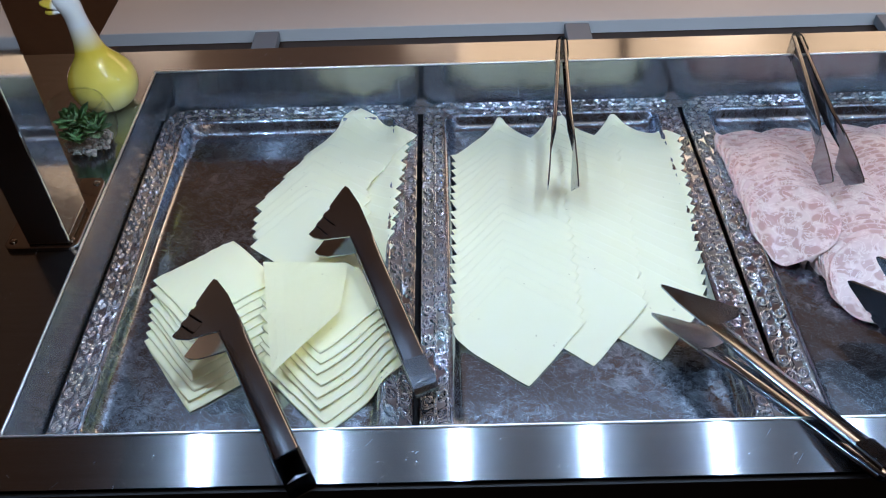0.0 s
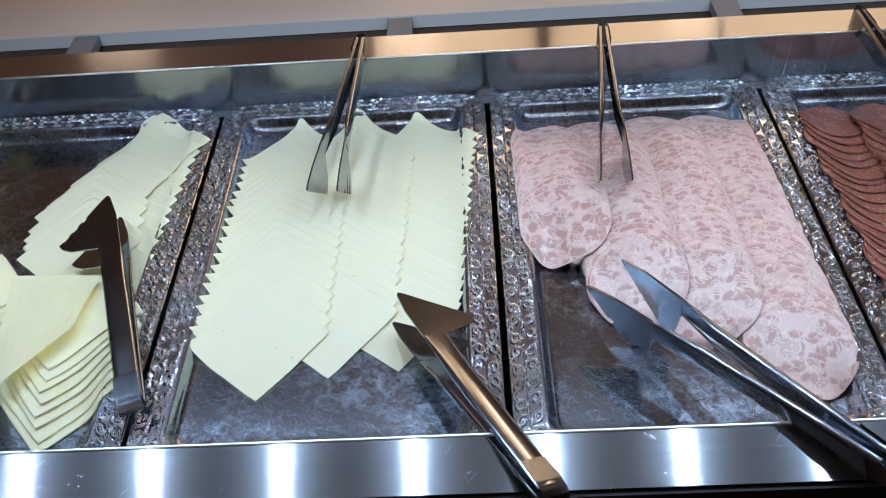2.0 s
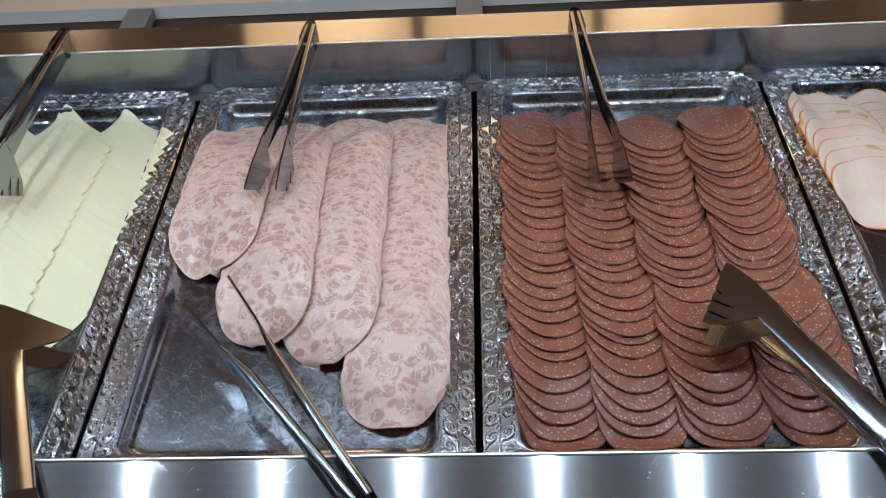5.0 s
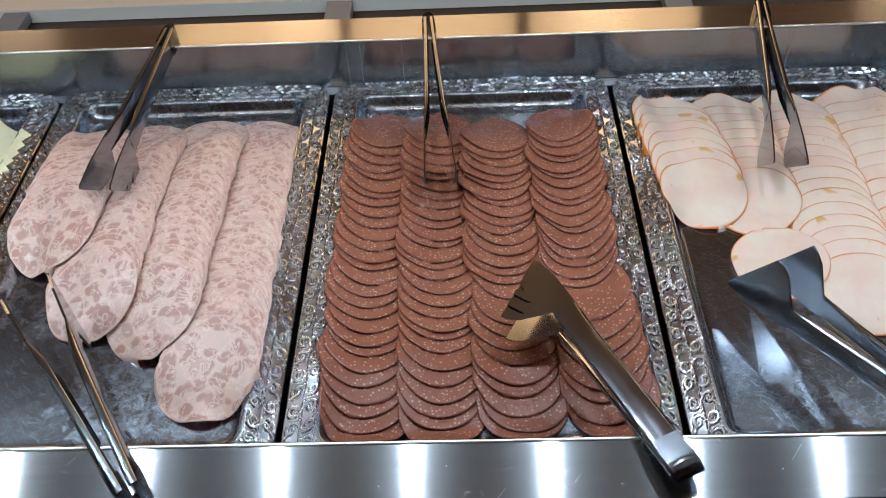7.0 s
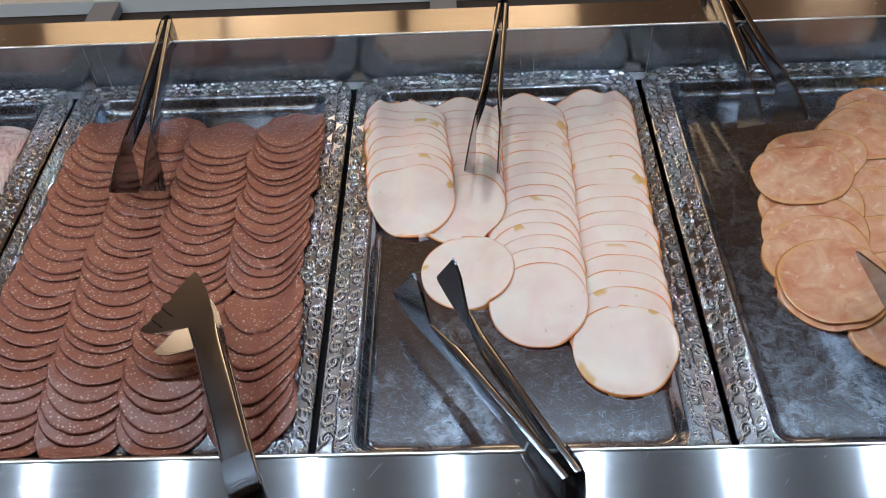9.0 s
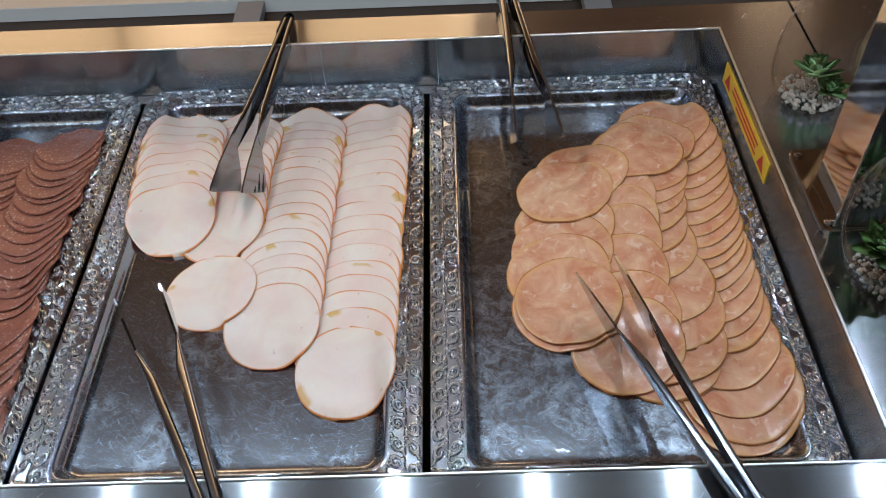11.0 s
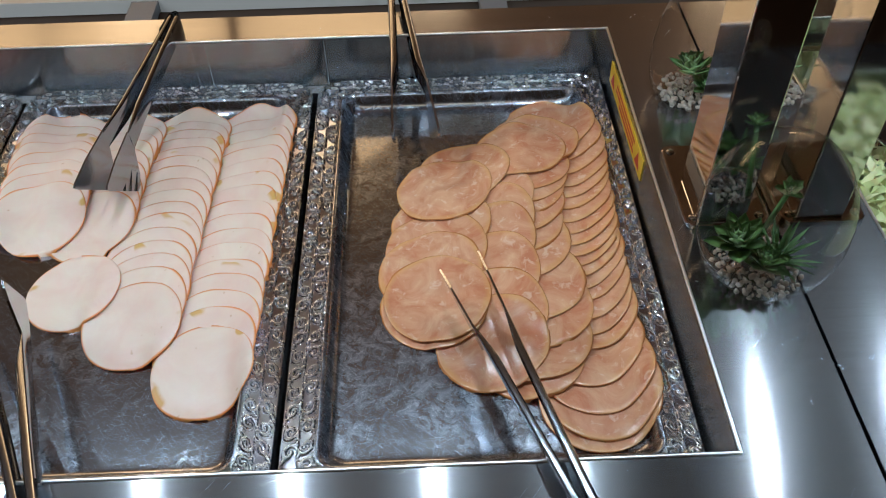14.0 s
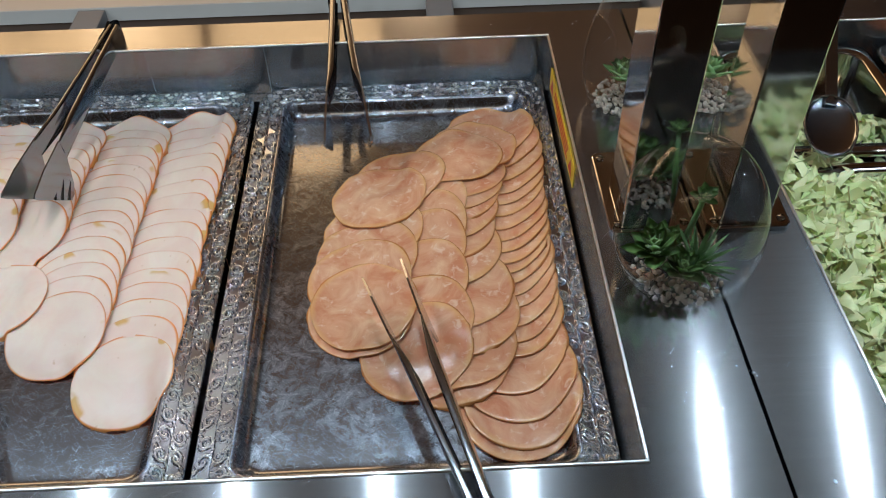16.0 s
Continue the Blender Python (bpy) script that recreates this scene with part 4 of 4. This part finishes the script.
def rosette(parent, m, size, leaves=26, label="green succulent rosette"):
    """A bud with a spiral of fleshy leaves, each leaf a sub-part."""
    bm = bmesh.new()
    q = bmesh.ops.create_uvsphere(bm, u_segments=12, v_segments=8, radius=1.0)
    bmesh.ops.transform(bm, verts=q["verts"], matrix=Matrix.Translation((0, 0, size * 0.24)) @ Matrix.Diagonal((size * 0.12, size * 0.12, size * 0.2, 1)))
    core = part("succulent", from_bm("succulent", bm, SUCCULENT, True), parent, m, label)
    for i in range(leaves):
        f = i / leaves
        k = size * (1.0 - 0.62 * f)
        part("leaf", LEAF, core, pose(0, 0, size * 0.32 * f, 0, -(8 + 66 * f), i * 137.5) @ Matrix.Diagonal((k, k, k, 1)))
    return core


SPIKE_LEAF = single_leaf(0.09, -0.05, 0.5, 0.012, SPIKE, "blade_leaf")


def spikes(parent, m, size, count, rng):
    bm = bmesh.new()
    bmesh.ops.create_cone(bm, cap_ends=True, segments=10, radius1=0.004, radius2=0.002, depth=0.008)
    core = part("spiky_plant", from_bm("spiky_plant", bm, SPIKE, True), parent, m, "dark green spiky leaves")
    for i in range(count):
        k = size * rng.uniform(0.7, 1.1)
        part("leaf", SPIKE_LEAF, core, pose(0, 0, 0, 0, -rng.uniform(15, 80), rng.uniform(0, 360)) @ Matrix.Diagonal((k, k, k, 1)))


def pebbles(radius, count, rng, z0, depth):
    bm = bmesh.new()
    for _ in range(count):
        a, d = rng.uniform(0, 6.28), radius * math.sqrt(rng.random())
        s = rng.uniform(0.0014, 0.0036)
        r = bmesh.ops.create_icosphere(bm, subdivisions=1, radius=s)
        bmesh.ops.transform(bm, verts=r["verts"], matrix=pose(d * math.cos(a), d * math.sin(a), z0 + rng.uniform(0, depth), rng.uniform(0, 90), rng.uniform(0, 90), 0) @ Matrix.Diagonal((1, 0.8, 0.65, 1)))
    return from_bm("pebbles", bm, PEBBLE, True)


def glass_shell(profile, wall, hole=None, n=48):
    """A blown shell with an inner and an outer wall; hole: (direction, half-angle in degrees, centre height) of the side opening."""
    bm = bmesh.new()
    v, f = lathe(profile, n)
    vs = [bm.verts.new(p) for p in v]
    for q in f:
        bm.faces.new([vs[i] for i in q])
    bmesh.ops.remove_doubles(bm, verts=bm.verts, dist=0.0004)
    if hole:
        d, ang, cz = Vector(hole[0]).normalized(), hole[1], hole[2]
        kill = [p for p in bm.faces if (p.calc_center_median() - Vector((0, 0, cz))).angle(d) < radians(ang)]
        bmesh.ops.delete(bm, geom=kill, context="FACES")
        rim = [e for e in bm.edges if e.is_boundary]
        for x in {p for e in rim for p in e.verts}:
            rel = x.co - Vector((0, 0, cz))
            axis = d.cross(rel)
            if axis.length > 1e-6:
                want = Matrix.Rotation(radians(ang), 3, axis.normalized()) @ d
                x.co = Vector((0, 0, cz)) + want * rel.length
    # a rounded bead of glass runs along the opening
    edges = [e for e in bm.edges if e.is_boundary]
    if edges:
        chain, left = [edges[0].verts[0], edges[0].verts[1]], set(edges[1:])
        while left:
            nxt = next((e for e in left if chain[-1] in e.verts), None)
            if nxt is None:
                break
            left.discard(nxt)
            chain.append(nxt.other_vert(chain[-1]))
        pts = [v.co.copy() for v in chain[:-1]]
        mid = sum(pts, Vector()) / len(pts)
        rows = []
        for i, p in enumerate(pts):
            along = (pts[(i + 1) % len(pts)] - pts[i - 1]).normalized()
            a = (p - mid).normalized()
            b = along.cross(a)
            rows.append([bm.verts.new(p + wall * (math.cos(k * 1.047) * a + math.sin(k * 1.047) * b)) for k in range(6)])
        for a, b in zip(rows, rows[1:] + rows[:1]):
            for k in range(6):
                bm.faces.new((a[k], a[(k + 1) % 6], b[(k + 1) % 6], b[k]))
    return from_bm("glass_globe", bm, GLASS, True)


APPLE = [(0.0, 0.0), (0.018, 0.0003), (0.032, 0.004), (0.044, 0.014), (0.052, 0.030), (0.0565, 0.050), (0.0565, 0.070), (0.053, 0.090), (0.046, 0.107), (0.036, 0.121), (0.024, 0.131), (0.012, 0.136), (0.0, 0.1375)]
TEAR = [(0.0, 0.0), (0.018, 0.0003), (0.030, 0.005), (0.039, 0.016), (0.043, 0.034), (0.043, 0.055), (0.040, 0.080), (0.034, 0.105), (0.026, 0.130), (0.016, 0.152), (0.007, 0.166), (0.0, 0.170)]


def smooth_profile(p, k=3):
    out = []
    for i in range(len(p) - 1):
        p0, p1, p2, p3 = (Vector(p[max(0, min(len(p) - 1, i + d))]) for d in (-1, 0, 1, 2))
        for j in range(k):
            t = j / k
            q = 0.5 * ((2 * p1) + (p2 - p0) * t + (2 * p0 - 5 * p1 + 4 * p2 - p3) * t * t + (3 * p1 - p0 - 3 * p2 + p3) * t ** 3)
            out.append((max(q.x, 0), q.y))
    return out + [p[-1]]


def terrarium(m, profile, hole, label, seed, plants, hook_z=0.136, base_r=0.040):
    rng = random.Random(seed)
    ob = thing("glass_terrarium", m, label, "terrarium", "glass terrariums")
    g = part("glass_globe", glass_shell(smooth_profile(profile), 0.0009, hole), ob, None, "clear blown glass with a side opening")
    g.visible_shadow = False
    if hook_z:
        bm = bmesh.new()
        for z, r in ((0.004, 0.006), (0.010, 0.0045)):
            q = bmesh.ops.create_uvsphere(bm, u_segments=16, v_segments=8, radius=r)
            bmesh.ops.translate(bm, verts=q["verts"], vec=(0, 0, hook_z + z - 0.002))
        ring_v, ring_n = [], 18
        for i in range(ring_n):
            a = 2 * math.pi * i / ring_n
            c = Vector((0.0065 * math.cos(a), 0, hook_z + 0.019 + 0.008 * math.sin(a)))
            out = Vector((math.cos(a), 0, math.sin(a)))
            ring_v.append([bm.verts.new(c + 0.0026 * (math.cos(b) * out + math.sin(b) * Vector((0, 1, 0)))) for b in (2 * math.pi * j / 8 for j in range(8))])
        for i in range(ring_n):
            a, b = ring_v[i], ring_v[(i + 1) % ring_n]
            for j in range(8):
                bm.faces.new((a[j], a[(j + 1) % 8], b[(j + 1) % 8], b[j]))
        h = part("hook", from_bm("hook", bm, GLASS, True), ob, pose(0, 0, 0, 0, 0, 70), "small clear glass hook")
        h.visible_shadow = False
    part("pebbles", pebbles(base_r * 0.88, 240, rng, 0.0045, 0.005), ob, None, "pale pebbles")
    for kind, x, y, z, size in plants:
        if kind == "rosette":
            rosette(ob, pose(x, y, z, rng.uniform(-20, 20), rng.uniform(-20, 20), rng.uniform(0, 360)), size)
        elif kind == "tall":
            st = rosette(ob, pose(x, y, z, 14, -10, 30), size, 18, "small pale green succulent on a stalk")
            bm = bmesh.new()
            q = bmesh.ops.create_cone(bm, cap_ends=True, segments=10, radius1=0.0026, radius2=0.002, depth=z - 0.008)
            bmesh.ops.translate(bm, verts=q["verts"], vec=(0, 0, -(z - 0.008) / 2))
            part("stalk", from_bm("stalk", bm, SPIKE, True), st, pose(0, 0, 0.002))
        else:
            spikes(ob, pose(x, y, z), size, 46, rng)
    return ob


terrarium(pose(1.711, 0.133, TOP + 0.001), APPLE, ((-0.86, -0.35, 0.25), 36, 0.068), "clear glass terrarium with succulents and pebbles on the counter", 3,
          [("rosette", -0.022, -0.006, 0.034, 0.030), ("rosette", -0.004, -0.016, 0.022, 0.025), ("rosette", -0.016, 0.014, 0.024, 0.024), ("spiky", 0.012, -0.002, 0.014, 0.036), ("tall", 0.012, 0.014, 0.074, 0.014)])
terrarium(pose(1.712, 0.372, TOP + 0.001), TEAR, ((-0.9, -0.3, 0.1), 40, 0.070), "tall teardrop glass terrarium with a succulent behind the post", 8,
          [("rosette", 0.0, 0.0, 0.026, 0.030), ("rosette", 0.012, -0.012, 0.016, 0.022)], 0.165, 0.034)
terrarium(pose(1.795, 0.372, TOP + 0.001), TEAR, ((0.9, -0.3, 0.1), 40, 0.070), "tall teardrop glass terrarium beside the salad counter post", 12,
          [("rosette", 0.0, 0.0, 0.026, 0.030)], 0.165, 0.034)
BOWL = [(0.0, 0.0), (0.016, 0.0003), (0.026, 0.005), (0.0335, 0.015), (0.0365, 0.028), (0.0355, 0.041), (0.032, 0.052), (0.029, 0.058)]
terrarium(pose(-0.368, 0.354, TOP + 0.001), BOWL, None, "small open glass bowl with succulents and pebbles", 21,
          [("rosette", -0.008, 0.008, 0.022, 0.030), ("rosette", 0.012, -0.002, 0.020, 0.028), ("rosette", -0.006, -0.014, 0.015, 0.024)], 0, 0.029)


def warning_label():
    """Yellow sticker on the right well wall, with red signs and lines of small print."""
    ob = thing("warning_sticker", pose(WELL[1] - 0.0003, 0.370, 0.8790), "yellow warning sticker with red signs on the well wall", "sticker")
    yellow = grained("yellow_sticker", (0.80, 0.52, 0.03), (0.86, 0.60, 0.05), 20.0, 0.4, bump_s=0.0)
    red = grained("red_print", (0.50, 0.03, 0.02), (0.58, 0.05, 0.03), 20.0, 0.4, bump_s=0.0)
    part("sheet", box("sheet", -0.0008, 0.0, -0.084, 0.084, -0.0125, 0.0125, yellow), ob)
    for y in (-0.066, 0.066):
        v = [(-0.0011, y - 0.010, -0.008), (-0.0011, y + 0.010, -0.008), (-0.0011, y, 0.009)]
        part("warning_sign", mesh_of("warning_sign", v, [(0, 2, 1)], red), ob)
    for z, a, b in ((0.006, -0.048, 0.046), (0.0, -0.044, 0.048), (-0.006, -0.048, 0.028)):
        part("print_line", box("print_line", -0.0012, -0.0009, a, b, z - 0.0014, z + 0.0014, red), ob)


warning_label()


# ---- salad counter contents ----
def shreds(name, x0, x1, y0, y1, z0, height, count, size, material, seed, label):
    rng, bm = random.Random(seed), bmesh.new()
    for _ in range(count):
        x, y = rng.uniform(x0, x1), rng.uniform(y0, y1)
        top = z0 + height * (0.75 + 0.25 * math.sin(9 * x + 2) * math.cos(11 * y))
        L, W = rng.uniform(0.6, 1.25) * size, rng.uniform(0.10, 0.30) * size
        m = pose(x, y, rng.uniform(top - 0.012, top), rng.uniform(-35, 35), rng.uniform(-25, 25), rng.uniform(0, 360))
        ph, am, cu = rng.uniform(0, 6.28), rng.uniform(0.06, 0.16) * size, rng.uniform(-0.6, 0.6)
        cols = []
        for i in range(7):
            f = i / 6 - 0.5
            ww = W * (0.7 + 0.3 * math.cos(3 * f + ph))
            cols.append([bm.verts.new(m @ Vector((f * L, f * f * cu * L * 2 + s * ww / 2, am * math.sin(7 * f + ph + s * 1.3)))) for s in (-1, 0, 1)])
        for a, b in zip(cols, cols[1:]):
            for k in range(2):
                bm.faces.new((a[k], a[k + 1], b[k + 1], b[k]))
    return thing(name, Matrix(), label, "salad", "", "stuff", from_bm(name, bm, material, True))


def pan_box(x0, x1, y0, y1, z0, z1, label):
    bm = bmesh.new()
    ob = thing("salad_pan", Matrix(), label, "salad pan", "salad pans")
    outer = [bm.verts.new(p) for p in rounded_rect((x0 + x1) / 2, (y0 + y1) / 2, (x1 - x0) / 2, (y1 - y0) / 2, 0.02, z1)]
    inner = [bm.verts.new(p) for p in rounded_rect((x0 + x1) / 2, (y0 + y1) / 2, (x1 - x0) / 2 - 0.012, (y1 - y0) / 2 - 0.012, 0.02, z1)]
    low = [bm.verts.new(p) for p in rounded_rect((x0 + x1) / 2, (y0 + y1) / 2, (x1 - x0) / 2 - 0.016, (y1 - y0) / 2 - 0.016, 0.02, z0)]
    n = len(outer)
    for i in range(n):
        bm.faces.new((inner[i], inner[(i + 1) % n], low[(i + 1) % n], low[i]))
    bm.faces.new(low)
    bmesh.ops.delete(bm, geom=outer, context="VERTS")
    part("basin", from_bm("basin", bm, CHROME, True), ob)
    rim = bmesh.new()
    loops = [[rim.verts.new(p) for p in rounded_rect((x0 + x1) / 2, (y0 + y1) / 2, (x1 - x0) / 2 - d, (y1 - y0) / 2 - d, 0.02, z)] for d, z in ((0.0, z1 - 0.006), (0.0, z1), (0.002, z1 + 0.001), (0.0125, z1 + 0.001), (0.0135, z1 - 0.002))]
    for a, b in zip(loops, loops[1:]):
        for i in range(n):
            rim.faces.new((a[i], a[(i + 1) % n], b[(i + 1) % n], b[i]))
    part("rim", from_bm("rim", rim, CHROME, True), ob)


pan_box(1.838, 2.19, -0.024, 0.30, 0.78, 0.872, "steel salad pan heaped with shredded lettuce")
shreds("shredded_lettuce", 1.845, 2.18, -0.01, 0.305, 0.80, 0.100, 2800, 0.052, LETTUCE, 5, "heap of shredded pale green lettuce")
pan_box(1.838, 2.02, 0.315, 0.505, 0.78, 0.872, "steel salad pan beside the lettuce")
pan_box(2.03, 2.30, 0.315, 0.505, 0.78, 0.872, "steel salad pan with orange-red salad")
shreds("grated_carrot", 2.045, 2.285, 0.33, 0.49, 0.80, 0.05, 900, 0.022, CARROT, 6, "orange-red grated salad in a steel pan")
shreds("shredded_lettuce", 1.86, 2.0, 0.33, 0.42, 0.80, 0.06, 300, 0.034, LETTUCE, 7, "shredded lettuce spilling to the next pan")


def spoon():
    ob = thing("serving_spoon", look((1.945, 0.46, 0.945), (1.905, 0.315, 0.900)) @ pose(0, 0, 0, 0, 0, 0), "dark steel serving spoon resting in the lettuce", "spoon")
    bm = bmesh.new()
    r = bmesh.ops.create_uvsphere(bm, u_segments=20, v_segments=12, radius=1.0)
    bmesh.ops.transform(bm, verts=r["verts"], matrix=Matrix.Translation((0, 0, -0.15)) @ Matrix.Diagonal((0.026, 0.008, 0.038, 1)))
    bmesh.ops.delete(bm, geom=[v for v in bm.verts if v.co.y > 0.004], context="VERTS")
    bmesh.ops.solidify(bm, geom=bm.faces[:], thickness=0.0012)
    part("bowl", from_bm("bowl", bm, TONG, True), ob)
    part("handle", box("handle", -0.006, 0.006, -0.0012, 0.0012, -0.125, 0.06, TONG, 0.001), ob)


spoon()


# black table leg and dark cabinet seen past the shelf
def far_table():
    ob = thing("side_table", pose(-1.05, 1.9, 0), "dark wooden side table behind the buffet", "table")
    part("table_top", box("table_top", -0.5, 0.5, -0.35, 0.35, 0.71, 0.75, DARK_WOOD, 0.004), ob)
    for x in (-0.45, 0.45):
        for y in (-0.3, 0.3):
            part("leg", box("leg", x - 0.03, x + 0.03, y - 0.03, y + 0.03, 0, 0.71, BLACK, 0.004), ob)


far_table()
